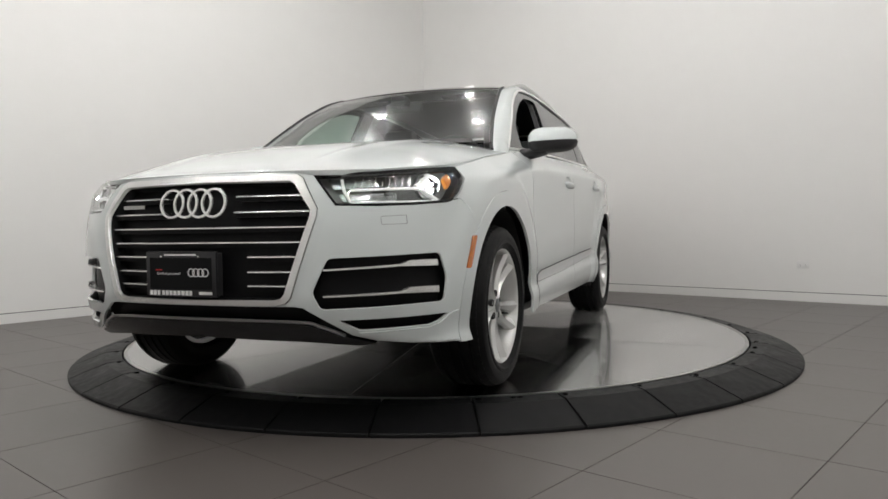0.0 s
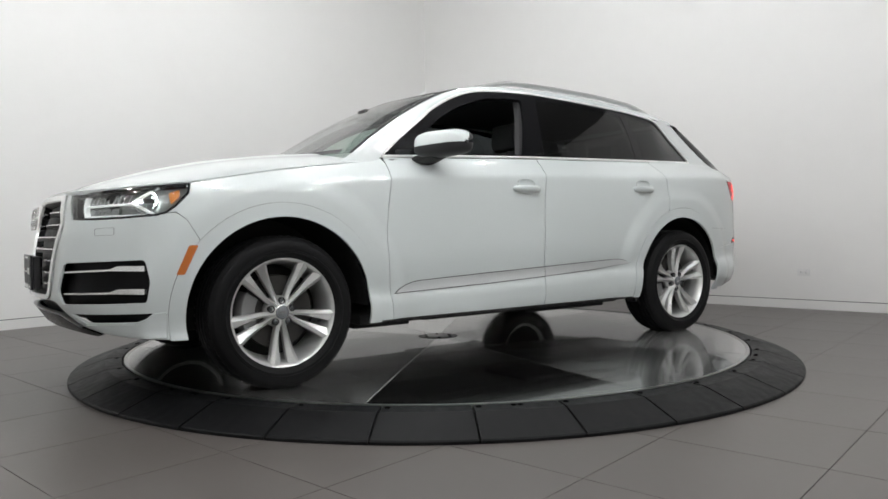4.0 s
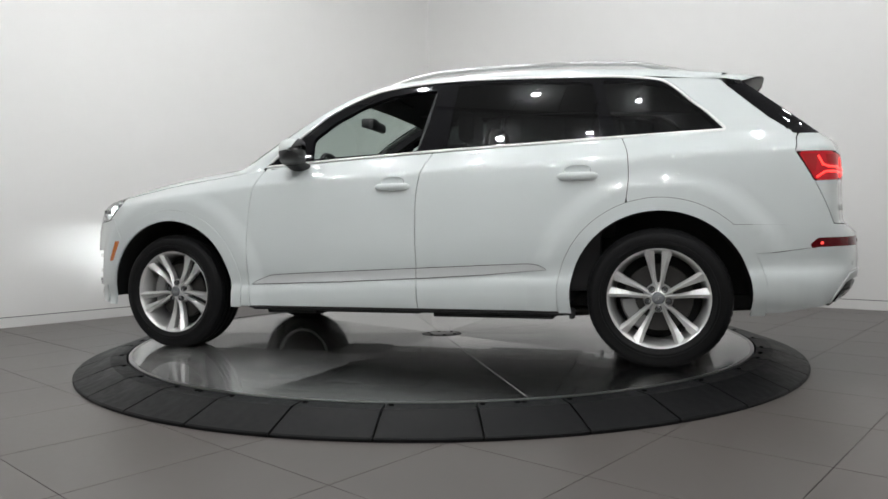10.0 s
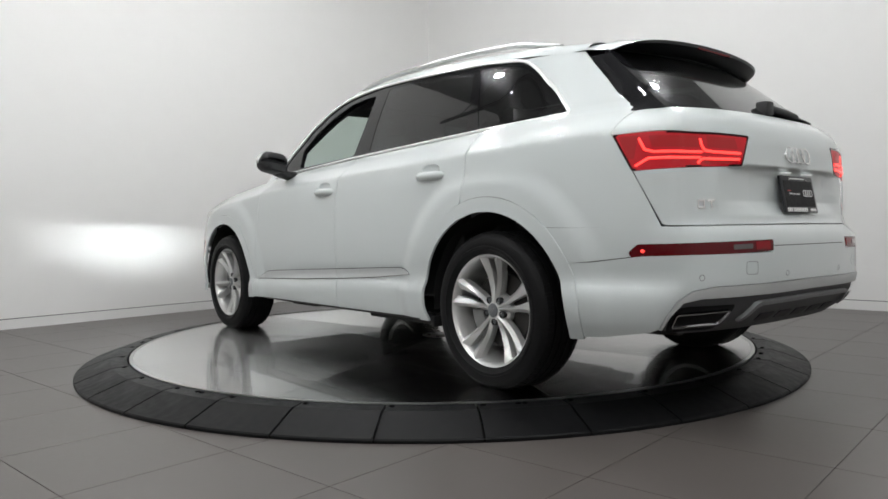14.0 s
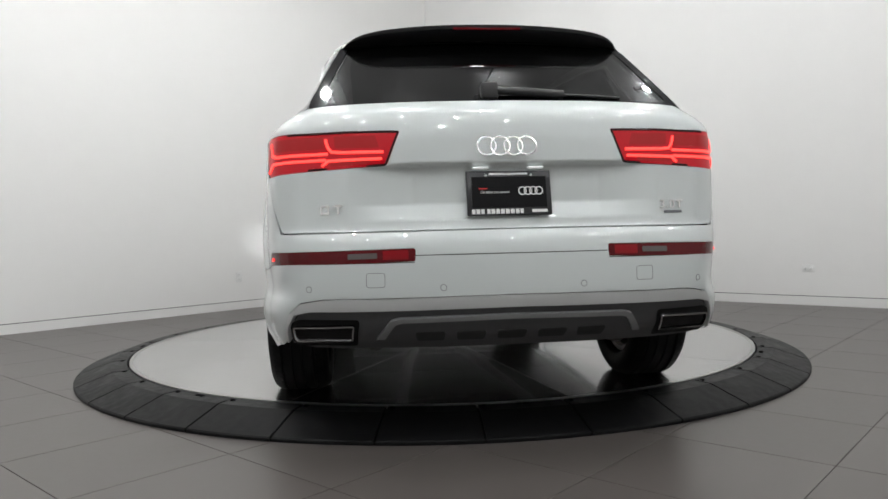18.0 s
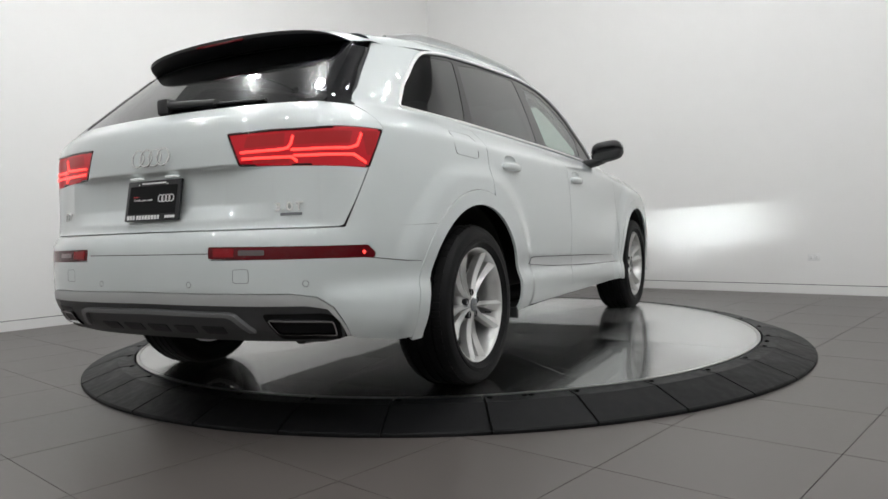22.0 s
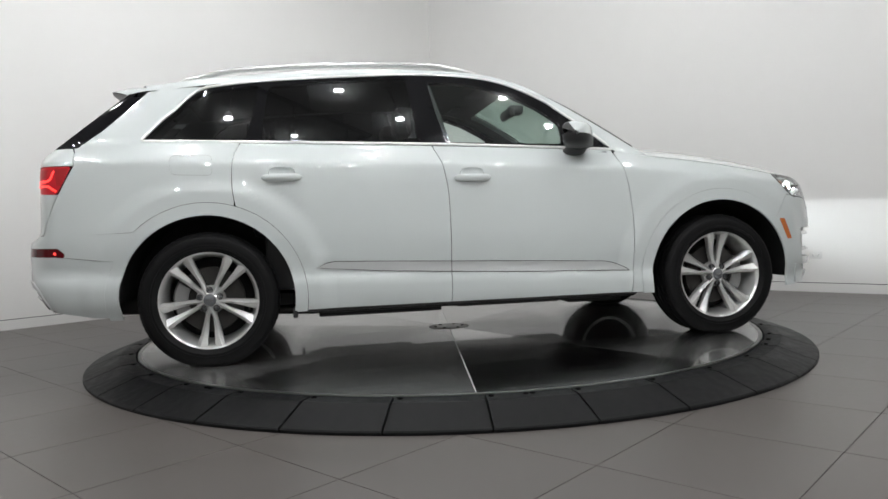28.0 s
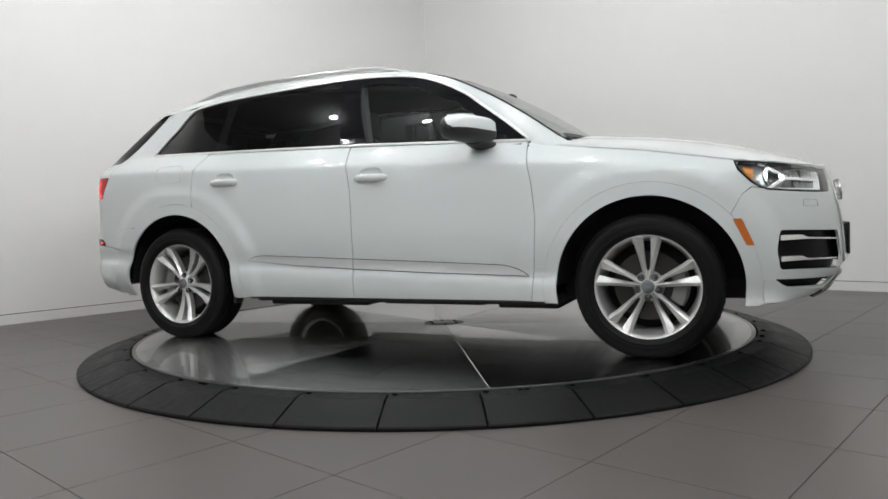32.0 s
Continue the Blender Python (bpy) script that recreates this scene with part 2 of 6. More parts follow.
structure("floor", boxed(WALL_X, FAR_X, FAR_Y, WALL_Y, -0.2, -0.004), grout, "floor of large dark grey tiles with thin joints")
structure("wall_north", boxed(WALL_X - 0.2, FAR_X + 0.2, WALL_Y, WALL_Y + 0.2, -0.2, HIGH), wall_paint, "plain smooth white wall")
structure("wall_west", boxed(WALL_X - 0.2, WALL_X, FAR_Y - 0.2, WALL_Y, -0.2, HIGH), wall_paint, "plain smooth white wall")
structure("wall_south", boxed(WALL_X, FAR_X + 0.2, FAR_Y - 0.2, FAR_Y, -0.2, HIGH), wall_paint, "plain smooth white wall")
structure("wall_east", boxed(FAR_X, FAR_X + 0.2, FAR_Y, WALL_Y, -0.2, HIGH), wall_paint, "plain smooth white wall")
structure("ceiling", boxed(WALL_X - 0.2, FAR_X + 0.2, FAR_Y - 0.2, WALL_Y + 0.2, HIGH, HIGH + 0.2), ceiling_paint, "dark grey ceiling")
for name, b in (("baseboard", boxed(WALL_X + 0.012, FAR_X, WALL_Y - 0.012, WALL_Y, 0, 0.088)), ("baseboard", boxed(WALL_X, WALL_X + 0.012, FAR_Y, WALL_Y, 0, 0.088))):
    structure(name, b, trim_paint, "flat white baseboard")
# shadow line over the baseboard, made as a thin dark-coloured strip
for name, b in (("trim", boxed(WALL_X + 0.003, FAR_X, WALL_Y - 0.003, WALL_Y, 0.088, 0.094)), ("trim", boxed(WALL_X, WALL_X + 0.003, FAR_Y, WALL_Y, 0.088, 0.094))):
    structure(name, b, slot_dark, "thin dark strip drawn as the shadow line above the baseboard")

# ---- ceiling lamps, some of them added fill ----


def ceiling_lamp(z):
    """A lamp on a stem; its bulb's middle is the origin, z over the floor."""
    up = HIGH - z
    ob = tagged(new("ceiling_lamp"), "lit hanging spot lamp with a black housing and a white bulb, high ones added as fill", "ceiling lamp", "ceiling lamps")
    part("bulb", lathe(bmesh.new(), [(0.046 * math.sin(radians(a)), -0.046 * math.cos(radians(a))) for a in (0, 15, 30, 45, 60, 75, 90, 105, 120, 135)] + [(0.0, 0.0325)], 24), lamp_glow, ob, "bright white bulb", 60)
    part("housing", lathe(bmesh.new(), [(0.0, 0.150), (0.030, 0.150), (0.038, 0.140), (0.038, 0.040), (0.034, 0.034), (0.0, 0.034)], 24), lamp_rim, ob, "black round housing", 40)
    part("stem", lathe(bmesh.new(), [(0.0, up - 0.03), (0.009, up - 0.03), (0.009, 0.150), (0.0, 0.150)], 10), lamp_rim, ob, "thin black stem", 40)
    part("canopy", lathe(bmesh.new(), [(0.0, up), (0.06, up), (0.06, up - 0.02), (0.05, up - 0.03), (0.0, up - 0.03)], 24), lamp_rim, ob, "black ceiling canopy", 40)
    return ob


# low grid follows the window reflections; its outer spots continue it unseen
LAMPS = [(3.30, [(x, y) for y in (-0.52, -1.70, -3.04, -4.36) for x in (-0.93, 0.12, 1.20, 2.22, 3.30, 4.38)]),
         # high row: unseen lamps added to brighten the back walls and floor
         (4.28, [(-1.40, 2.00), (-2.00, 0.60), (0.30, 2.10), (-2.00, -1.20), (2.00, 1.80), (3.60, 1.70), (5.20, 1.20), (-0.30, 0.80), (3.70, 0.30), (5.40, -0.80), (-2.0, -3.0)])]
for z, spots in LAMPS:
    lamp = ceiling_lamp(z)
    for k, (x, y) in enumerate(spots):
        m = ROOM @ pose(x, y, z)
        if k == 0:
            lamp.matrix_basis = m
        else:
            copy_thing(lamp, m)
beam_rail = tagged(new("ceiling_rail"), "long black hanging rail below the ceiling", "ceiling rail")
beam_rail.matrix_basis = ROOM @ pose(0.6, -2.33, 3.42)
part("rail", boxed(-3.4, 3.4, -0.03, 0.03, -0.03, 0.03, 0.004), lamp_rim, beam_rail)
for x in (-3.0, -1.0, 1.0, 3.0):
    part("hanger", boxed(x - 0.006, x + 0.006, -0.006, 0.006, 0.031, HIGH - 3.42), lamp_rim, beam_rail)

# ---- turntable ----
DISC_Z, DISC_R, RING_R = 0.082, 2.022, 2.314
ring = tagged(new("turntable_ring"), "black rubber ramp ring of wedge plates round the turntable", "turntable ring")
N = 34
step = 2 * math.pi / N
wedge = bpy.data.meshes.new("ramp_plate")
bm = bmesh.new()
sub = 4
prof = [(DISC_R + 0.012, 0.0), (DISC_R + 0.012, DISC_Z + 0.001), (DISC_R + 0.10, DISC_Z - 0.002), (RING_R - 0.006, 0.018), (RING_R, 0.012), (RING_R, 0.0)]
cols = []
for k in range(sub + 1):
    row = []
    for r, z in prof:
        gap = 0.005 / r
        a = -step / 2 + gap + (step - 2 * gap) * k / sub
        row.append(bm.verts.new((r * math.cos(a), r * math.sin(a), z)))
    cols.append(row)
for a, b in zip(cols, cols[1:]):
    for k in range(len(prof) - 1):
        bm.faces.new((a[k], b[k], b[k + 1], a[k + 1]))
bm.faces.new(cols[0])
bm.faces.new(cols[-1][::-1])
bmesh.ops.recalc_face_normals(bm, faces=bm.faces)
bm.to_mesh(wedge)
bm.free()
wedge.materials.append(rubber_ring)
bolt = bpy.data.meshes.new("bolt")
bm = lathe(bmesh.new(), [(0.0, 0.0005), (0.006, 0.0005), (0.0065, 0.002), (0.0105, 0.002), (0.012, 0.0), (0.012, -0.006), (0.0, -0.006)], 12)
bmesh.ops.recalc_face_normals(bm, faces=bm.faces)
bm.to_mesh(bolt)
bm.free()
bolt.materials.append(seam_black)
for k in range(N):
    a = -86.14 + 360 / N * (k + 0.5)
    ob = new("ramp_plate", wedge)
    ob.parent = ring
    ob.matrix_basis = pose(0, 0, 0, 0, 0, a)
    spots = [(-4.55, DISC_R + 0.040)] + ([(-0.4, DISC_R + 0.036), (0.4, DISC_R + 0.036)] if k % 5 == 0 else [])
    for da, r in spots:
        b = new("bolt", bolt)
        b.parent = ring
        b.matrix_basis = pose(0, 0, 0, 0, 0, a + da) @ pose(r, 0, DISC_Z + 0.002)
part("base_ring", lathe(bmesh.new(), [(DISC_R + 0.013, 0.0), (DISC_R + 0.013, DISC_Z - 0.012), (DISC_R + 0.10, DISC_Z - 0.014), (RING_R - 0.003, 0.012), (RING_R - 0.003, 0.0)], 136, close=True), seam_black, ring, "black backing ring", "closed")

disc = tagged(new("turntable_disc"), "turning round platform of brushed steel plates", "turntable")
part("drum", lathe(bmesh.new(), [(0.0, 0.002), (DISC_R - 0.004, 0.002), (DISC_R - 0.004, DISC_Z - 0.0025), (0.0, DISC_Z - 0.0025)], 160), seam_steel, disc, "steel drum below the plates", 40)
part("edge_band", lathe(bmesh.new(), [(DISC_R - 0.02, DISC_Z - 0.004), (DISC_R - 0.02, DISC_Z + 0.002), (DISC_R, DISC_Z + 0.002), (DISC_R, 0.01)], 160, close=True), steel_edge, disc, "bright steel edge band", "closed")
for k in range(10):
    bm = bmesh.new()
    g = 0.0021
    top, n = [], 14
    def at(r, a, z):
        d = g / r
        aa = radians(a) * (1 - d / radians(18))
        return bm.verts.new((r * math.cos(aa), r * math.sin(aa), z))
    inner = [at(0.14, -18 + 36 * j / n, DISC_Z) for j in range(n + 1)]
    outer = [at(DISC_R - 0.021, -18 + 36 * j / n, DISC_Z) for j in range(n + 1)]
    low = [bm.verts.new((v.co.x, v.co.y, DISC_Z - 0.003)) for v in inner + outer[::-1]]
    loop = inner + outer[::-1]
    for j in range(n):
        bm.faces.new((inner[j], outer[j], outer[j + 1], inner[j + 1]))
    for j in range(len(loop)):
        bm.faces.new((loop[j], loop[(j + 1) % len(loop)], low[(j + 1) % len(loop)], low[j]))
    bmesh.ops.recalc_face_normals(bm, faces=bm.faces)
    uv = bm.loops.layers.uv.new("brush")
    for f in bm.faces:
        for loop in f.loops:
            loop[uv].uv = 0.276 * loop.vert.co.x + 0.961 * loop.vert.co.y, 0.961 * loop.vert.co.x - 0.276 * loop.vert.co.y
    part("steel_plate", bm, steel, disc, "", None, pose(0, 0, 0, 0, 0, 46.5 + 18 + 36 * k))
part("hub_cover", lathe(bmesh.new(), [(0.0, DISC_Z + 0.001), (0.112, DISC_Z + 0.001), (0.115, DISC_Z), (0.115, DISC_Z - 0.004), (0.0, DISC_Z - 0.004)], 48), steel_edge, disc, "round steel hub cover", 40)
for k in range(6):
    b = new("bolt", bolt)
    b.parent = disc
    b.matrix_basis = pose(0.095 * math.cos(k * math.pi / 3), 0.095 * math.sin(k * math.pi / 3), DISC_Z + 0.003)

# ---- wall socket ----
outlet = tagged(new("wall_outlet"), "white double wall socket with a flat cover plate", "wall outlet")
outlet.matrix_basis = ROOM @ pose(1.358, WALL_Y, 0.366)
part("cover_plate", boxed(-0.058, 0.058, -0.006, 0.0, -0.036, 0.036, 0.002), outlet_white, outlet, "", 30)
for s in (-1, 1):
    face = part("socket", lathe(bmesh.new(), [(0.0, -0.0085), (0.015, -0.0085), (0.017, -0.007), (0.017, -0.004), (0.0, -0.004)], 20, "y"), outlet_white, outlet, "", 40, pose(0.024 * s, 0, 0))
    for d in (-0.006, 0.006):
        part("slot", boxed(-0.004, 0.004, -0.0092, -0.0086, d - 0.0012, d + 0.0012), slot_dark, face, "dark slot")
copy_thing(outlet, ROOM @ pose(WALL_X, 0.749, 0.366, 0, 90, 90))

# ---- car: the shape of its skin ----

from mathutils import geometry


class Curve:
    """A smooth curve through knots that does not overshoot."""

    def __init__(self, *knots):
        self.x, self.y = (np.array(v, float) for v in zip(*knots))
        h, d = np.diff(self.x), np.diff(self.y) / np.diff(self.x)
        m = np.empty_like(self.y)
        m[0], m[-1] = d[0], d[-1]
        for k in range(1, len(d)):
            w1, w2 = 2 * h[k] + h[k - 1], h[k] + 2 * h[k - 1]
            m[k] = 0 if d[k - 1] * d[k] <= 0 else (w1 + w2) / (w1 / d[k - 1] + w2 / d[k])
        self.m = m

    def __call__(self, x):
        x = np.clip(np.asarray(x, float), self.x[0], self.x[-1])
        k = np.clip(np.searchsorted(self.x, x, side="right") - 1, 0, len(self.x) - 2)
        h = self.x[k + 1] - self.x[k]
        t = (x - self.x[k]) / h
        return (self.y[k] * (1 + 2 * t) * (1 - t) ** 2 + self.m[k] * h * t * (1 - t) ** 2
                + self.y[k + 1] * t * t * (3 - 2 * t) + self.m[k + 1] * h * t * t * (t - 1))


# half of the plan outline at bumper height, from the middle of the front round to the middle of the back
PLAN = [(2.452, 0), (2.448, 0.15), (2.43, 0.33), (2.385, 0.528), (2.31, 0.687), (2.215, 0.800), (2.11, 0.877), (1.95, 0.937), (1.75, 0.957), (1.5, 0.964),
        (1.2, 0.963), (0.9, 0.960), (0.4, 0.962), (0, 0.965), (-0.5, 0.967), (-0.9, 0.967), (-1.2, 0.965), (-1.5, 0.96), (-1.8, 0.945), (-2.0, 0.927),
        (-2.18, 0.897), (-2.31, 0.855), (-2.41, 0.775), (-2.47, 0.66), (-2.515, 0.5), (-2.54, 0.33), (-2.55, 0.15), (-2.552, 0)]
_s = np.r_[0, np.cumsum([math.hypot(b[0] - a[0], b[1] - a[1]) for a, b in zip(PLAN, PLAN[1:])])]
PLAN_X, PLAN_Y = Curve(*zip(_s, [p[0] for p in PLAN])), Curve(*zip(_s, [p[1] for p in PLAN]))
LONG = _s[-1]
S_OF_X = Curve(*sorted(zip([p[0] for p in PLAN], _s)))


def front_s(y):
    """Where along the outline the front lies y off the middle."""
    return np.interp(y, [p[1] for p in PLAN[:9]], _s[:9])


def rear_s(y):
    return np.interp(y, [p[1] for p in PLAN[:-9:-1]], _s[:-9:-1])


BELT = Curve((-2.6, 1.305), (-1.83, 1.298), (-1.34, 1.28), (-0.17, 1.25), (0.31, 1.232), (0.9, 1.205), (1.2, 1.18), (1.5, 1.155), (1.9, 1.105), (2.5, 1.06))
SIDE = Curve((-1.0, 0.075), (-0.93, 0.040), (-0.88, 0.016), (-0.83, 0.005), (-0.785, 0.003), (-0.75, 0.008), (-0.725, 0.017), (-0.70, 0.018), (-0.62, 0.009), (-0.5, 0.003), (-0.25, 0.008), (-0.15, 0.016), (-0.128, 0.0203),
             (-0.115, 0.0265), (-0.100, 0.0400), (-0.05, 0.096), (-0.015, 0.140), (0.0, 0.152), (0.05, 0.1655), (0.10, 0.1795), (0.15, 0.1945), (0.20, 0.2103), (0.25, 0.2272), (0.30, 0.2453), (0.35, 0.2648), (0.40, 0.2860), (0.45, 0.3092), (0.50, 0.3345), (0.6, 0.3900))
FRONT = Curve((0.26, 0.20), (0.34, 0.10), (0.40, 0.045), (0.47, 0.012), (0.55, 0.0), (0.66, 0.002), (0.78, 0.012), (0.88, 0.035), (0.96, 0.062), (1.0, 0.085), (1.05, 0.15), (1.12, 0.3))
REAR = Curve((0.30, 0.22), (0.38, 0.12), (0.44, 0.05), (0.50, 0.018), (0.58, 0.004), (0.70, 0.006), (0.76, 0.014), (0.795, 0.05), (0.82, 0.066), (0.9, 0.074), (1.03, 0.078),
             (1.12, 0.080), (1.18, 0.088), (1.23, 0.105), (1.27, 0.14), (1.30, 0.18), (1.5, 0.42))
CREASES = (-0.150, -0.132, -0.122, -0.113, -0.103, -0.090, -0.05)
HUB_X, HUB_Z, ARCH_R = 1.497, 0.426, 0.455


def skin(s, z, out=0.0):
    """Points of the lower body and of the sides up to the roof. s: metres along the plan outline."""
    s, z = np.asarray(s, float), np.asarray(z, float)
    e = 0.004
    x, y = PLAN_X(s), PLAN_Y(s)
    tx, ty = PLAN_X(s + e) - PLAN_X(s - e), PLAN_Y(s + e) - PLAN_Y(s - e)
    n = np.hypot(tx, ty) + 1e-12
    nx, ny = ty / n, -tx / n
    w = np.clip(nx, -1, 1) ** 2
    w = w * w * (3 - 2 * w)
    off = (1 - w) * SIDE(z - BELT(x)) + w * np.where(nx > 0, FRONT(z), REAR(z))
    for hx in (HUB_X, -HUB_X):
        r = np.hypot(x - hx, z - HUB_Z)
        f = np.clip((0.69 - r) / 0.11, 0, 1)
        off = off - 0.018 * f * f * (3 - 2 * f) * np.clip((1.1 - z) / 0.1, 0, 1) * (1 - w)
    # the cabin narrows towards the tail
    tail = np.clip((-1.44 - x) / 0.41, 0, 1.4)
    up = np.clip((z - BELT(x) + 0.08) / 0.37, 0, 1)
    off = off + 0.074 * tail * tail * (3 - 2 * np.minimum(tail, 1)) / np.where(tail > 1, tail, 1) * up ** 0.95
    off = off - out
    return np.stack([x - nx * off, y - ny * off, z + 0 * s], -1)


def side_skin(x, z, out=0.0):
    """The same by x, as seen from the side."""
    return skin(S_OF_X(x), z, out)


def spline(*pts, n=8):
    """A smooth line through points, without its last one."""
    p = [Vector(q) for q in pts]
    p = [2 * p[0] - p[1]] + p + [2 * p[-1] - p[-2]]
    out = []
    for a, b, c, d in zip(p, p[1:], p[2:], p[3:]):
        for k in range(n):
            t = k / n
            out.append(0.5 * (2 * b + (c - a) * t + (2 * a - 5 * b + 4 * c - d) * t * t + (3 * b - a - 3 * c + d) * t ** 3))
    return [tuple(q) for q in out]


def joined(*lines):
    """A closed outline from splines and single corners."""
    out = []
    for line in lines:
        out += line if isinstance(line, list) else [line]
    return out


def rounded(pts, r=0.015, n=4):
    """An outline with its corners rounded."""
    out, count = [], len(pts)
    for k in range(count):
        a, b, c = (Vector(pts[(k + j) % count]) for j in (-1, 0, 1))
        u, v = a - b, c - b
        d = min(r, u.length * 0.45, v.length * 0.45)
        p, q = b + u.normalized() * d, b + v.normalized() * d
        for j in range(n + 1):
            t = j / n
            out.append(tuple(p * (1 - t) ** 2 + 2 * b * t * (1 - t) + q * t * t))
    return out


def dense(pts, step):
    out = []
    for a, b in zip(pts, pts[1:] + pts[:1]):
        n = max(1, math.ceil(math.dist(a, b) / step))
        out += [(a[0] + (b[0] - a[0]) * k / n, a[1] + (b[1] - a[1]) * k / n) for k in range(n)]
    return out


def shrunk(pts, d):
    """The outline moved inwards by d."""
    pts = [p for p, q in zip(pts, pts[-1:] + pts[:-1]) if math.dist(p, q) > 1e-5]
    p = np.array(pts)
    area = 0.5 * np.sum(p[:, 0] * np.roll(p[:, 1], -1) - np.roll(p[:, 0], -1) * p[:, 1])
    e = np.roll(p, -1, 0) - p
    e /= np.linalg.norm(e, axis=1)[:, None]
    n = np.stack([-e[:, 1], e[:, 0]], 1) * np.sign(area)
    m = n + np.roll(n, 1, 0)
    m /= np.maximum(np.sum(m * n, 1), 0.4)[:, None]
    return [tuple(q) for q in p + m * d]


def inside(p, poly):
    """Which of the points lie within the outline."""
    p, q = np.asarray(p), np.asarray(poly)
    hit = np.zeros(len(p), bool)
    for (x1, y1), (x2, y2) in zip(q, np.roll(q, -1, 0)):
        if y1 != y2:
            hit ^= ((y1 > p[:, 1]) != (y2 > p[:, 1])) & (p[:, 0] < (x2 - x1) * (p[:, 1] - y1) / (y2 - y1) + x1)
    return hit


def shell(name, verts, faces, normals, mat, parent, label="", mirror=False):
    verts, normals = np.array(verts, float), np.array(normals, float)
    if mirror:
        verts[:, 1] *= -1
        normals[:, 1] *= -1
        faces = [f[::-1] for f in faces]
    me = bpy.data.meshes.new(name)
    me.from_pydata([tuple(v) for v in verts], [], faces)
    for p in me.polygons:
        p.use_smooth = True
    me.normals_split_custom_set_from_vertices([tuple(n) for n in normals])
    me.materials.append(mat)
    ob = new(name, me)
    ob.parent = parent
    if label:
        tagged(ob, label)
    return ob


def patch(name, outline, surface, mat, parent, label="", holes=(), res=0.04, gap=0.002, thick=0.012, mirror=False, creases=()):
    """A panel: an outline in the surface's own two directions, filled, laid on the surface and folded in at its edges. creases: heights off the belt line along which it has edges."""
    loops = [dense(shrunk(outline, gap), res)] + [dense(shrunk(h, -gap), res) for h in holes]
    pts = [p for loop in loops for p in loop]
    edges, start = [], 0
    for loop in loops:
        edges += [(start + k, start + (k + 1) % len(loop)) for k in range(len(loop))]
        start += len(loop)
    a = np.array(pts)
    gx, gy = np.meshgrid(np.arange(a[:, 0].min(), a[:, 0].max(), res), np.arange(a[:, 1].min(), a[:, 1].max(), res))
    grid = np.stack([gx.ravel(), gy.ravel()], 1)
    if len(grid):
        keep = inside(grid, loops[0])
        for h in loops[1:]:
            keep &= ~inside(grid, h)
        grid = grid[keep]
    if len(grid):
        near = np.min(np.linalg.norm(grid[:, None] - a[None], axis=2), axis=1)
        grid = grid[near > res * 0.55]
    if creases and len(grid):
        u = np.arange(a[:, 0].min(), a[:, 0].max(), res * 0.8)
        rows = np.concatenate([np.stack([u, BELT(PLAN_X(u)) + c], 1) for c in creases])
        keep = inside(rows, loops[0])
        for h in loops[1:]:
            keep &= ~inside(rows, h)
        rows = rows[keep]
        if len(rows):
            rows = rows[np.min(np.linalg.norm(rows[:, None] - a[None], axis=2), axis=1) > 0.005]
            far = np.ones(len(grid), bool)
            off = grid[:, 1] - BELT(PLAN_X(grid[:, 0]))
            for c in creases:
                far &= np.abs(off - c) > 0.012
            grid = np.concatenate([grid[far], rows])
    pts = [Vector(p) for p in pts] + [Vector(p) for p in grid]
    v2, _, tris, *_ = geometry.delaunay_2d_cdt(pts, edges, [], 0, 1e-7)
    v2 = np.array([tuple(v) for v in v2])
    mid = np.array([v2[list(t)].mean(0) for t in tris])
    ok = inside(mid, loops[0])
    for h in loops[1:]:
        ok &= ~inside(mid, h)
    e = 0.003
    p = surface(v2[:, 0], v2[:, 1])
    du = surface(v2[:, 0] + e, v2[:, 1]) - surface(v2[:, 0] - e, v2[:, 1])
    dv = surface(v2[:, 0], v2[:, 1] + e) - surface(v2[:, 0], v2[:, 1] - e)
    n = np.cross(du, dv)
    n /= np.linalg.norm(n, axis=1)[:, None] + 1e-12
    out = p - np.array([0.0, 0.0, 0.75])
    if np.sum(n * out) < 0:
        n = -n
    faces = []
    for t, good in zip(tris, ok):
        if good:
            f = list(t)
            c = np.cross(p[f[1]] - p[f[0]], p[f[2]] - p[f[0]])
            faces.append(f if np.dot(c, n[f[0]]) > 0 else f[::-1])
    verts, normals = p.tolist(), n.tolist()
    if thick:
        index = {(round(x, 6), round(y, 6)): k for k, (x, y) in enumerate(v2)}
        for loop in loops:
            ids = [index.get((round(x, 6), round(y, 6))) for x, y in loop]
            if None in ids:
                ids = [int(np.argmin(np.linalg.norm(v2 - np.array(q), axis=1))) for q in loop]
            base, m = len(verts), len(ids)
            q = p[ids]
            tang = np.roll(q, -1, 0) - np.roll(q, 1, 0)
            side = np.cross(tang, n[ids])
            side /= np.linalg.norm(side, axis=1)[:, None] + 1e-12
            verts += q.tolist() + (q - n[ids] * thick).tolist()
            normals += (side + n[ids] * 0.3).tolist() + side.tolist()
            for k in range(m):
                k2 = (k + 1) % m
                f = [base + k, base + k2, base + m + k2, base + m + k]
                c = np.cross(np.array(verts[f[1]]) - verts[f[0]], np.array(verts[f[2]]) - verts[f[0]])
                faces.append(f if np.dot(c, side[k]) > 0 else f[::-1])
    return shell(name, verts, faces, normals, mat, parent, label, mirror)


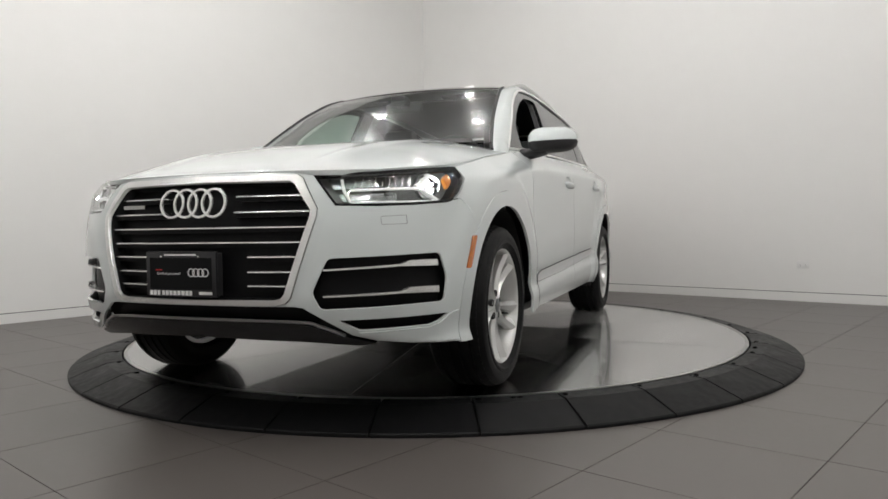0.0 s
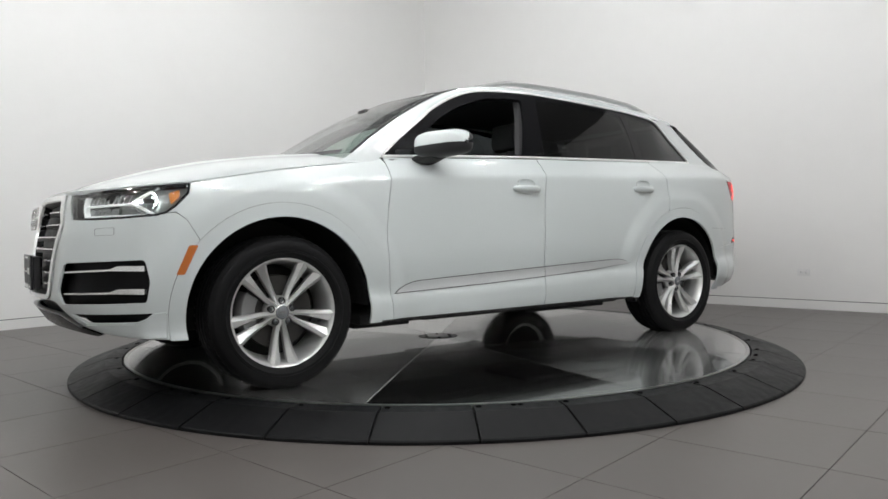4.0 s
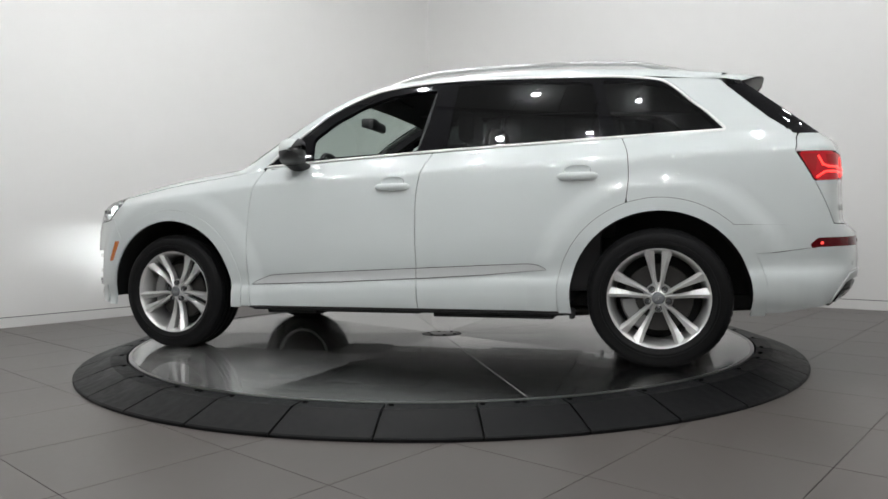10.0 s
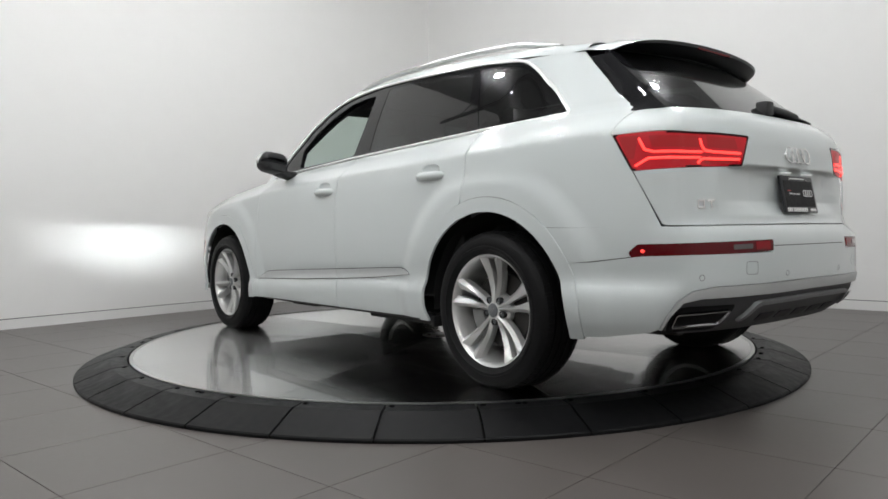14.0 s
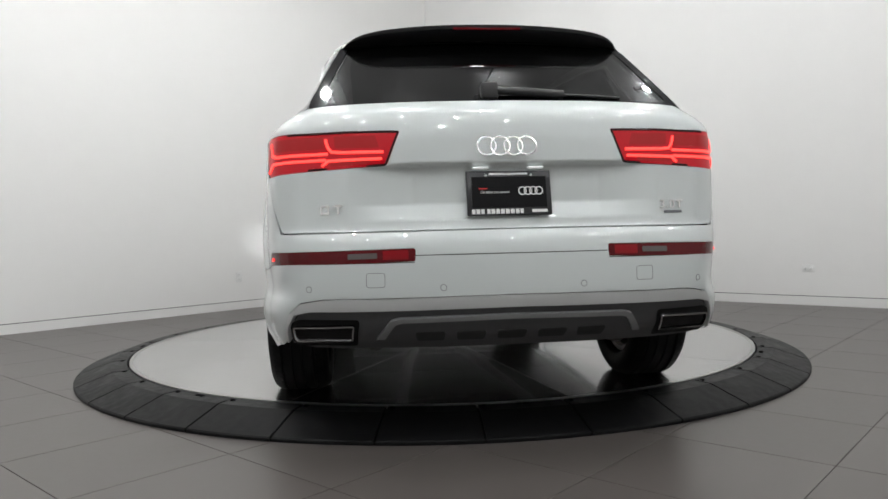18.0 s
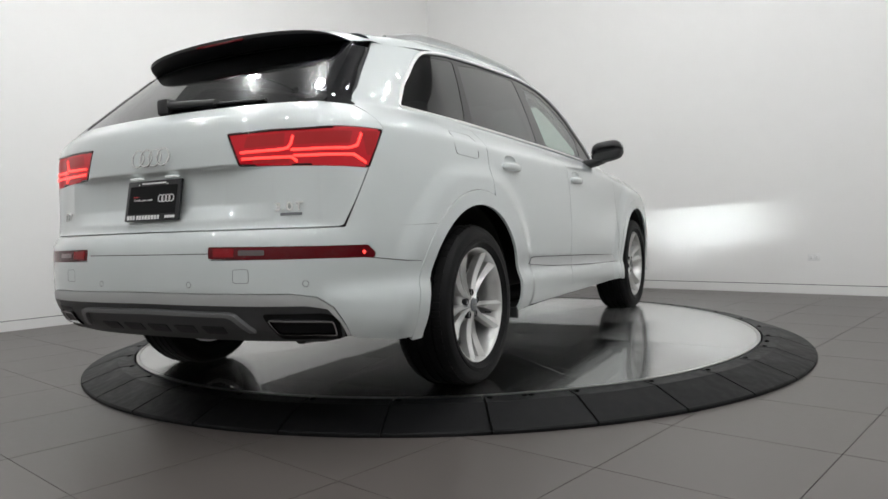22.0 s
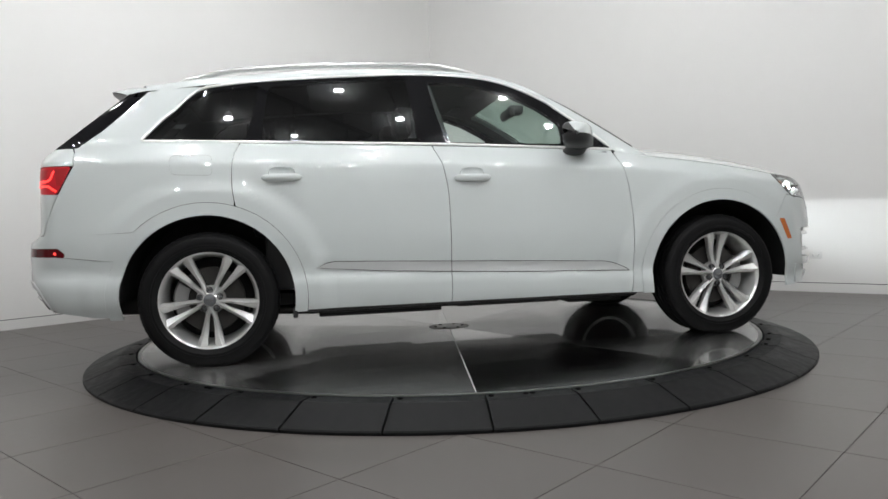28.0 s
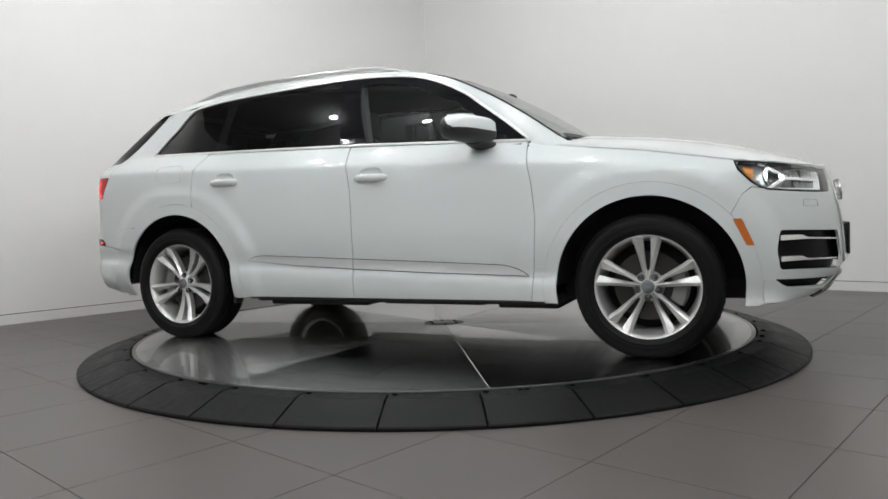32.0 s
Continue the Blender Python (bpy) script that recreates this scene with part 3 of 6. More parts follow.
def loft(name, rows, mat, parent, label="", closed=False, mirror=False, caps=False, smooth=50):
    """A skin across rows of points."""
    bm = bmesh.new()
    vs = [[bm.verts.new((x, -y if mirror else y, z)) for x, y, z in row] for row in rows]
    n = len(vs[0])
    for a, b in zip(vs, vs[1:]):
        for k in range(n if closed else n - 1):
            q = (a[k], a[(k + 1) % n], b[(k + 1) % n], b[k])
            if len({tuple(round(c, 6) for c in v.co) for v in q}) > 2:
                bm.faces.new(q)
    if caps:
        bm.faces.new(vs[0])
        bm.faces.new(vs[-1][::-1])
    bmesh.ops.remove_doubles(bm, verts=bm.verts, dist=1e-5)
    bmesh.ops.recalc_face_normals(bm, faces=bm.faces)
    return part(name, bm, mat, parent, label, smooth)


def strip(name, line, surface, width, proud, mat, parent, label="", closed=False, mirror=False, sink=0.004):
    """A moulding that follows a line on a surface: low at its edges, proud in its middle."""
    line = [tuple(p) for p in line]
    p = np.array(line)
    if closed:
        t = np.roll(p, -1, 0) - np.roll(p, 1, 0)
    else:
        t = np.gradient(p, axis=0)
    t /= np.linalg.norm(t, axis=1)[:, None] + 1e-12
    n = np.stack([-t[:, 1], t[:, 0]], 1)
    rows = []
    for off, up in ((-0.5, -sink), (-0.5, proud * 0.5), (-0.3, proud), (0.3, proud), (0.5, proud * 0.5), (0.5, -sink)):
        q = p + n * off * width
        rows.append([tuple(v) for v in surface(q[:, 0], q[:, 1], up)])
    rows = [list(r) for r in zip(*rows)]
    if closed:
        rows.append(rows[0])
    return loft(name, rows, mat, parent, label, False, mirror, not closed, 50)


def tube(name, pts, r, mat, parent, label="", n=8, closed=False, flat=1.0):
    """A round bar along points."""
    bm = bmesh.new()
    pts = [Vector(p) for p in pts]
    rings = []
    count = len(pts)
    for k, p in enumerate(pts):
        a = pts[(k - 1) % count] if closed or k else p
        b = pts[(k + 1) % count] if closed or k < count - 1 else p
        t = (b - a).normalized()
        u = t.cross(Vector((0, 0, 1)) if abs(t.z) < 0.9 else Vector((1, 0, 0))).normalized()
        v = u.cross(t)
        rings.append([bm.verts.new(p + (u * math.cos(2 * math.pi * j / n) + v * flat * math.sin(2 * math.pi * j / n)) * r) for j in range(n)])
    for a, b in list(zip(rings, rings[1:])) + ([(rings[-1], rings[0])] if closed else []):
        for j in range(n):
            bm.faces.new((a[j], a[(j + 1) % n], b[(j + 1) % n], b[j]))
    if not closed:
        bm.faces.new(rings[0])
        bm.faces.new(rings[-1])
    bmesh.ops.recalc_face_normals(bm, faces=bm.faces)
    return part(name, bm, mat, parent, label, 60)


def arc(cx, cz, r, a0, a1, n=20):
    return [(cx + r * math.cos(radians(a0 + (a1 - a0) * k / n)), cz + r * math.sin(radians(a0 + (a1 - a0) * k / n))) for k in range(n + 1)]


def deeper(surface, d):
    return lambda a, b, out=0.0: surface(a, b, out - d)


def front_skin(a, z, out=0.0):
    """The skin by signed distance from the middle of the front."""
    a = np.asarray(a, float)
    p = skin(np.abs(a), z, out)
    p[..., 1] *= np.where(a < 0, -1, 1)
    return p


def rear_skin(a, z, out=0.0):
    """The skin by signed distance from the middle of the back, with the hollow round the number plate."""
    a = np.asarray(a, float)
    z = np.asarray(z, float)
    hollow = 0.034 * np.clip((0.60 - np.abs(a)) / 0.24, 0, 1) * np.clip((1.036 - z) / 0.012, 0, 1) * np.clip((z - 0.835) / 0.06, 0, 1)
    p = skin(LONG - np.abs(a), z, out - hollow)
    p[..., 1] *= np.where(a < 0, -1, 1)
    return p


def both(half):
    """An outline from its half, which runs from the middle at one end to the middle at the other."""
    return half + [(-a, z) for a, z in half[::-1]]


def sx(*pts):
    return [(float(S_OF_X(x)), z) for x, z in pts]


def sided(f):
    for mirror in (False, True):
        f(mirror)


car = tagged(new("car"), "white five-door sport utility car with lit lamps, parked on the turntable", "car")
SEAM_F = sx(*spline((0.868, 1.20), (0.90, 1.05), (0.922, 0.92), (0.935, 0.75), (0.925, 0.52), (0.91, 0.347), n=5), (0.91, 0.347))
SEAM_M = sx(*spline((-0.24, 1.248), (-0.20, 1.12), (-0.175, 0.96), (-0.17, 0.73), (-0.172, 0.5), (-0.175, 0.347), n=5), (-0.175, 0.347))
SEAM_R = sx(*spline((-1.315, 1.279), (-1.345, 1.19), (-1.352, 1.05), (-1.338, 0.925), n=5))
BAND = 0.522


def hub_arc(hx, r, a0, a1, n=22):
    return sx(*arc(hx, HUB_Z, r, a0, a1, n))


def wider(pts):
    """Front details drawn on a narrower nose, moved out to the sides."""
    return [(math.copysign(abs(a) + 0.040 * min(1.0, max(0.0, (abs(a) - 0.15) / 0.28)), a), z) for a, z in pts]


HEADLIGHT = wider(joined((0.447, 0.993), spline((0.447, 0.993), (0.70, 1.003), (0.95, 1.020), (1.157, 1.036), n=4), (1.158, 1.034), (1.145, 0.985), (1.085, 0.925), (1.045, 0.897),
                   spline((1.01, 0.887), (0.85, 0.876), (0.70, 0.872), (0.555, 0.872), n=3), (0.545, 0.874)))
FOG = rounded(wider([(0.515, 0.680), (0.955, 0.693), (0.978, 0.60), (0.962, 0.508), (0.485, 0.493), (0.455, 0.555)]), 0.018)
SLOT = rounded(wider([(0.545, 0.452), (0.90, 0.458), (0.985, 0.461), (0.950, 0.436), (0.905, 0.420), (0.63, 0.410)]), 0.006)
GRILLE_OUT = both([(0.0, 1.000), (0.425, 0.995), (0.450, 0.982), (0.516, 0.865), (0.514, 0.835), (0.418, 0.540), (0.398, 0.518), (0.36, 0.510), (0.0, 0.508)])
GRILLE_IN = both([(0.0, 0.974), (0.402, 0.969), (0.420, 0.958), (0.489, 0.860), (0.487, 0.836), (0.392, 0.552), (0.378, 0.537), (0.35, 0.530), (0.0, 0.528)])

# front bumper
half = (wider([(0.0, 1.008), (0.43, 1.002), (0.447, 0.993), (0.545, 0.874), (0.70, 0.870), (0.85, 0.874), (1.01, 0.885), (1.045, 0.895), (1.085, 0.90), (1.13, 0.87)])
        + hub_arc(HUB_X, BAND, 42, -9, 14) + wider([(1.06, 0.345), (0.85, 0.352), (0.70, 0.368), (0.60, 0.393), (0.50, 0.452), (0.42, 0.500), (0.39, 0.505), (0.0, 0.505)]))
mirror_loop = lambda h: [(-a, z) for a, z in h]
front_bumper = patch("front_bumper", both(half), front_skin, car_white, car, "white painted front bumper", [GRILLE_OUT, FOG, mirror_loop(FOG), SLOT, mirror_loop(SLOT)], 0.03, 0.001)
# grille
grille = patch("grille", shrunk(GRILLE_OUT, -0.01), deeper(front_skin, 0.055), mouth_black, car, "black radiator grille with chrome bars", (), 0.06, 0, 0)
for loop_out, loop_in, name, mat, lab in ((GRILLE_OUT, GRILLE_IN, "grille_frame", frame_silver, "satin silver grille frame"),):
    patch(name, loop_out, lambda a, z, out=0.0: front_skin(a, z, out + 0.008), mat, grille, lab, [loop_in], 0.03, 0.001, 0.014)
    patch("grille_wall", shrunk(loop_out, 0.004), deeper(front_skin, 0.004), mouth_black, grille, "black inner wall", [shrunk(loop_in, -0.002)], 0.04, 0.0, 0.05)
for z, gaps in ((0.916, 0.165), (0.856, 0.165), (0.798, 0), (0.742, 0), (0.688, 0.235), (0.632, 0.235), (0.580, 0.235)):
    w = np.interp(z, [0.53, 0.56, 0.845, 0.96], [0.385, 0.398, 0.489, 0.420]) - 0.003
    spans = [(-w, -gaps), (gaps, w)] if gaps else [(-w, w)]
    for a0, a1 in spans:
        line = [(a0 + (a1 - a0) * k / 14, z) for k in range(15)]
        strip("bar", line, deeper(front_skin, 0.022), 0.0075, 0.005, bar_chrome, grille, "chrome grille bar", sink=0.02)
        slat = strip("slat", [(a, zz - 0.010) for a, zz in line], deeper(front_skin, 0.028), 0.018, 0.002, mouth_black, grille, "black grille slat", sink=0.024)


def rings(name, centre, r, wide, mat, parent, turn, label, thick=0.006):
    """Four linked rings in a row, as a plain emblem."""
    em = new(name)
    em.parent = parent
    em.matrix_basis = Matrix.Translation(centre) @ turn
    tagged(em, label)
    for k in range(4):
        bm = bmesh.new()
        prof = [(r - thick, 0.0), (r - thick * 0.7, 0.006), (r + thick * 0.7, 0.006), (r + thick, 0.0)]
        lathe(bm, prof, 32, "z", None, True)
        part("ring", bm, mat, em, "", "closed", pose((k - 1.5) * wide, 0, 0.0012 * (k % 2)))
    return em


def facing(x_dir, lean=0.0):
    """Lays a flat thing upright, facing forwards (1) or backwards (-1)."""
    return Matrix(((0, 0, x_dir, 0), (x_dir, 0, 0, 0), (0, 1, 0, 0), (0, 0, 0, 1))) @ pose(0, 0, 0, lean)


rings("emblem", (2.432, 0, 0.893), 0.053, 0.0655, bar_chrome, car, facing(1, -8), "four linked chrome rings", 0.0058)


def lettering(name, text, size, at, turn, mat, parent, label):
    """Raised letters as a mesh."""
    cu = bpy.data.curves.new(name, "FONT")
    cu.body, cu.size, cu.extrude, cu.align_x = text, size, 0.0015, "CENTER"
    ob = new(name, cu)
    me = bpy.data.meshes.new_from_object(ob.evaluated_get(bpy.context.evaluated_depsgraph_get()))
    bpy.data.objects.remove(ob)
    me.materials.clear()
    me.materials.append(mat)
    ob = new(name, me)
    ob.parent = parent
    ob.matrix_basis = Matrix.Translation(at) @ turn
    return tagged(ob, label)


def number_plate(parent, x, z, d, lean):
    """A black dealer plate: frame, plate, light bars for the unread print."""
    pl = new("number_plate")
    pl.parent = parent
    pl.matrix_basis = Matrix.Translation((x, 0 if d < 0 else -0.035, z)) @ facing(d, lean)
    tagged(pl, "black dealer plate with pale print")
    bm = bmesh.new()
    box(bm, -0.165, 0.165, -0.086, 0.086, -0.008, 0.004, 0.003)
    part("frame", bm, plate_black, pl, "black plate frame", 30)
    part("plate", boxed(-0.146, 0.146, -0.058, 0.062, 0.004, 0.0052), mouth_black, pl)
    x0 = -0.148
    for k, w in enumerate((0.017, 0.019, 0.016, 0.007, 0.016, 0.019, 0.018, 0.019, 0.019, 0.020, 0.018, 0.016)):
        if k != 3:
            part("print", boxed(x0, x0 + w * 0.78, -0.081, -0.063, 0.0042, 0.005), print_white, pl)
        x0 += w
    part("print", boxed(0.086, 0.146, -0.077, -0.066, 0.0042, 0.005), print_white, pl)
    part("print", boxed(-0.075, 0.075, 0.070, 0.076, 0.0042, 0.005), print_white, pl)
    part("print", boxed(-0.118, -0.085, 0.014, 0.018, 0.0054, 0.0058), print_red, pl)
    lettering("lettering", "Certified pre-owned", 0.0135, (-0.056, -0.002, 0.0056), Matrix.Diagonal((1, 1, 0.2, 1)), print_white, pl, "small white print")
    for xx in (-0.088, 0.088):
        part("screw", lathe(bmesh.new(), [(0.0, 0.007), (0.005, 0.006), (0.005, 0.0), (0.0, 0.0)], 10), chrome, pl, "", 40, pose(xx, 0.066, 0.003))
    for k in range(4):
        part("ring", lathe(bmesh.new(), [(0.0125, 0.005), (0.0125, 0.0062), (0.0165, 0.0062), (0.0165, 0.005)], 20, "z", None, True), print_white, pl, "", "closed", pose(0.052 + k * 0.0215, 0.006, 0))
    return pl


number_plate(car, 2.468, 0.626, 1, 0)
part("plate_holder", boxed(2.425, 2.458, -0.193, 0.125, 0.545, 0.705, 0.004), plastic_black, grille, "black plate holder")
part("badge", boxed(2.412, 2.416, -0.36, -0.255, 0.878, 0.892), satin_silver, grille, "small silver badge")

# lower intake, blade and lip
patch("lower_intake", both([(0.0, 0.515), (0.42, 0.512), (0.51, 0.455), (0.50, 0.425), (0.0, 0.435)]), deeper(front_skin, 0.05), mouth_black, front_bumper, "black lower air intake", (), 0.06, 0, 0)
patch("lip", both([(0.0, 0.448), (0.42, 0.446), (0.50, 0.430), (0.62, 0.388), (0.74, 0.358), (0.68, 0.346), (0.45, 0.364), (0.0, 0.376)]), front_skin, lip_black, front_bumper, "black lower bumper lip", (), 0.04)
strip("blade", [(a, z) for a, z in spline((-0.63, 0.384), (-0.52, 0.428), (-0.42, 0.448), (0.0, 0.452), (0.42, 0.448), (0.52, 0.428), (0.63, 0.384), n=6)], front_skin, 0.009, 0.006, satin_silver, front_bumper, "silver blade under the intake", sink=0.02)
for sgn in (1, -1):
    mir = sgn < 0
    fog = patch("side_intake", [(sgn * a, z) for a, z in shrunk(FOG, -0.008)], deeper(front_skin, 0.045), mouth_black, front_bumper, "black side air intake", (), 0.05, 0, 0)
    patch("side_slot", [(sgn * a, z) for a, z in shrunk(SLOT, -0.008)], deeper(front_skin, 0.04), mouth_black, front_bumper, "black slot", (), 0.05, 0, 0)
    for z0, z1, up in ((0.638, 0.650, 0.018), (0.541, 0.549, 0.018)):
        lo, hi = z0 - 0.0035, z0 + 0.0035
        shape = [(0.535, lo), (0.83, z1 - 0.0035), (0.99, z1 - 0.006), (0.99, z1 + up), (0.868, z1 + up), (0.83, z1 + 0.0045), (0.535, hi)]
        patch("bar", rounded([(sgn * a, z) for a, z in shape], 0.003, 2), deeper(front_skin, 0.010), bar_chrome, front_bumper, "chrome bar that broadens outwards", (), 0.03, 0, 0.03)
    blade = rounded([(0.66, 0.402), (0.945, 0.412), (0.995, 0.428), (1.035, 0.460), (1.080, 0.466), (1.080, 0.353), (0.89, 0.360), (0.74, 0.376)], 0.006, 3)
    patch("bumper_blade", [(sgn * a, z) for a, z in blade], lambda a, z, o=0.0: front_skin(a, z, o + 0.006 + 0.004 * np.clip((0.42 - np.asarray(z, float)) / 0.05, 0, 1)), car_white, front_bumper, "white lower bumper blade", (), 0.03, 0, 0.014)
    strip("washer_flap", rounded([(sgn * a, z) for a, z in ((0.755, 0.832), (0.855, 0.836), (0.857, 0.804), (0.757, 0.802))], 0.006), front_skin, 0.0018, 0.0014, cap_grey, front_bumper, "washer flap outline", True, sink=0.001)


def headlight(mirror):
    f = (lambda g: (lambda a, z, out=0.0: g(a, z, out)))(skin)
    lamp_ob = patch("headlight", shrunk(HEADLIGHT, -0.004), deeper(f, 0.075), lamp_dark, car, "lit headlight with white light strips", (), 0.06, 0, 0, mirror)
    rim = patch("bezel", HEADLIGHT, deeper(f, 0.004), gloss_black, lamp_ob, "black bezel", [shrunk(HEADLIGHT, 0.009)], 0.03, 0.001, 0.022, mirror)
    lens = patch("lens", shrunk(HEADLIGHT, 0.002), deeper(f, 0.001), lens_clear, lamp_ob, "clear lens", (), 0.03, 0.0, 0.0, mirror)
    lens.visible_shadow = False
    patch("reflector", rounded(wider([(0.50, 0.975), (0.79, 0.985), (0.79, 0.945), (0.53, 0.935)]), 0.006), deeper(f, 0.05), reflector, lamp_ob, "bright inner reflector", (), 0.05, 0, 0.02, mirror)
    patch("reflector", rounded(wider([(0.55, 0.915), (0.80, 0.922), (0.80, 0.888), (0.57, 0.886)]), 0.006), deeper(f, 0.05), reflector, lamp_ob, "bright inner reflector", (), 0.05, 0, 0.02, mirror)
    for line, w in ((spline((0.565, 0.972), (0.575, 0.93), (0.60, 0.888), n=5) + [(0.60, 0.888)], 0.012),
                    ([(0.60 + 0.30 * k / 10, 0.930 + 0.008 * k / 10) for k in range(11)], 0.010),
                    (spline((0.885, 0.945), (0.92, 0.965), (0.975, 0.993), n=5) + [(0.975, 0.993)], 0.012),
                    (spline((0.885, 0.938), (0.93, 0.920), (0.985, 0.893), n=5) + [(0.985, 0.893)], 0.012),
                    ([(0.60 + 0.42 * k / 10, 0.884 + 0.006 * k / 10) for k in range(11)], 0.007)):
        strip("light_strip", wider(line), deeper(f, 0.030), w, 0.006, white_glow, lamp_ob, "glowing white light strip", False, mirror, 0.02)
    m = -1 if mirror else 1
    # dipped beam: a small source in a box that cuts the light off at its own height
    c = Vector(skin(0.985, 0.957, -0.036))
    c.y *= m
    part("beam", boxed(c.x - 0.032, c.x - 0.030, c.y - 0.014, c.y + 0.014, c.z - 0.002, c.z - 0.0005), beam_glow, lamp_ob, "dazzling dipped beam")
    bm = bmesh.new()
    box(bm, c.x - 0.036, c.x + 0.026, c.y - 0.034, c.y + 0.034, c.z, c.z + 0.003)
    box(bm, c.x + 0.024, c.x + 0.0262, c.y - 0.031, c.y + 0.031, c.z - 0.0030, c.z)
    for k in range(17):
        y0 = c.y - 0.034 + 0.004 * k
        box(bm, c.x - 0.036, c.x - 0.030 + (0.030, 0.050, 0.038, 0.056, 0.034, 0.044)[k % 6], y0, y0 + 0.0038, c.z - 0.018, c.z - 0.015)
    box(bm, c.x - 0.036, c.x + 0.016, c.y - 0.034, c.y - 0.031, c.z - 0.015, c.z)
    box(bm, c.x - 0.036, c.x + 0.016, c.y + 0.031, c.y + 0.034, c.z - 0.015, c.z)
    box(bm, c.x - 0.038, c.x - 0.034, c.y - 0.031, c.y + 0.031, c.z - 0.015, c.z)
    part("shade", bm, gloss_soft, lamp_ob, "dark beam shade")
    # lit bowl behind the beam's box
    bowl = lathe(bmesh.new(), [(0.0, 0.0), (0.024, 0.002), (0.036, 0.008), (0.036, 0.004), (0.024, -0.003), (0.0, -0.004)], 28, "z", None)
    part("projector", bowl, projector_glow, lamp_ob, "brightly lit projector bowl", 40, pose(c.x - 0.044, c.y, c.z - 0.006, 0, 90, 0))
    for k in range(9):
        a0 = 0.615 + 0.030 * k
        strip("rib", wider([(a0, 0.942), (a0 + 0.006, 0.955), (a0 + 0.010, 0.968), (a0 + 0.012, 0.980)]), deeper(f, 0.040), 0.005, 0.004, bar_chrome, lamp_ob, "bright rib in the lamp", False, mirror, 0.012)
    ring_line = [(0.945 + 0.040 + 0.052 * math.cos(2 * math.pi * k / 24), 0.942 + 0.044 * math.sin(2 * math.pi * k / 24)) for k in range(24)]
    strip("bowl_ring", ring_line, deeper(f, 0.040), 0.010, 0.006, reflector, lamp_ob, "chrome ring round the projector", True, mirror, 0.02)
    patch("turn_lamp", rounded(wider([(1.050, 0.985), (1.110, 1.004), (1.102, 0.968), (1.062, 0.935)]), 0.012), deeper(f, 0.045), amber_glow, lamp_ob, "glowing amber side light", (), 0.04, 0, 0.015, mirror)
    patch("side_marker", rounded([(1.176, 0.754), (1.216, 0.754), (1.156, 0.626), (1.122, 0.626)], 0.008), lambda a, z, out=0.0: f(a, z, out + 0.004), amber, front_bumper, "amber side marker", (), 0.03, 0, 0.008, mirror)


sided(headlight)

# bonnet
EDGE_Y = Curve((0.90, 0.828), (0.98, 0.833), (1.2, 0.848), (1.5, 0.868), (1.75, 0.874), (1.90, 0.858), (2.0, 0.822), (2.1, 0.762), (2.2, 0.680), (2.28, 0.590), (2.33, 0.490), (2.352, 0.28), (2.362, 0.05))
EDGE_Z = Curve((0.90, 1.186), (1.2, 1.150), (1.5, 1.110), (1.75, 1.066), (1.90, 1.042), (2.1, 1.022), (2.25, 1.008), (2.34, 1.006), (2.37, 1.008))
CREST = Curve((0.90, 1.262), (1.16, 1.252), (1.28, 1.242), (1.47, 1.222), (1.67, 1.194), (1.88, 1.152), (2.08, 1.100), (2.22, 1.058), (2.31, 1.025), (2.37, 1.008))


def bonnet_z(x, y, out=0.0):
    x, y = np.asarray(x, float), np.asarray(y, float)
    ye = np.maximum(EDGE_Y(x), 0.05)
    u = np.clip(np.abs(y) / ye, 0, 1.02)
    crease = 0.007 * np.exp(-((np.abs(y) - 0.40 - 0.10 * (2.3 - x)) / 0.035) ** 2) * np.clip((2.3 - x) / 0.3, 0, 1)
    return np.stack([x, y, CREST(x) - (CREST(x) - EDGE_Z(x)) * u ** 3.2 + crease + out], -1)


edge = [(x, float(EDGE_Y(x))) for x in (2.355, 2.352, 2.34, 2.33, 2.31, 2.28, 2.24, 2.2, 2.15, 2.1, 2.05, 2.0, 1.95, 1.90, 1.8, 1.7, 1.55, 1.4, 1.25, 1.1, 1.02)]
half = [(2.362, 0.0)] + edge + [(0.99, 0.815), (1.03, 0.77), (1.09, 0.66), (1.15, 0.42), (1.175, 0.2), (1.18, 0.0)]
patch("bonnet", half + [(x, -y) for x, y in half[::-1]], bonnet_z, car_white, car, "white painted bonnet", (), 0.035, 0.003, 0.02)
# plain black block added as the shade below the bonnet
part("bonnet_shadow", boxed(0.95, 2.2, -0.70, 0.70, 0.88, 0.98), under_black, car, "black block for the shade under the bonnet")


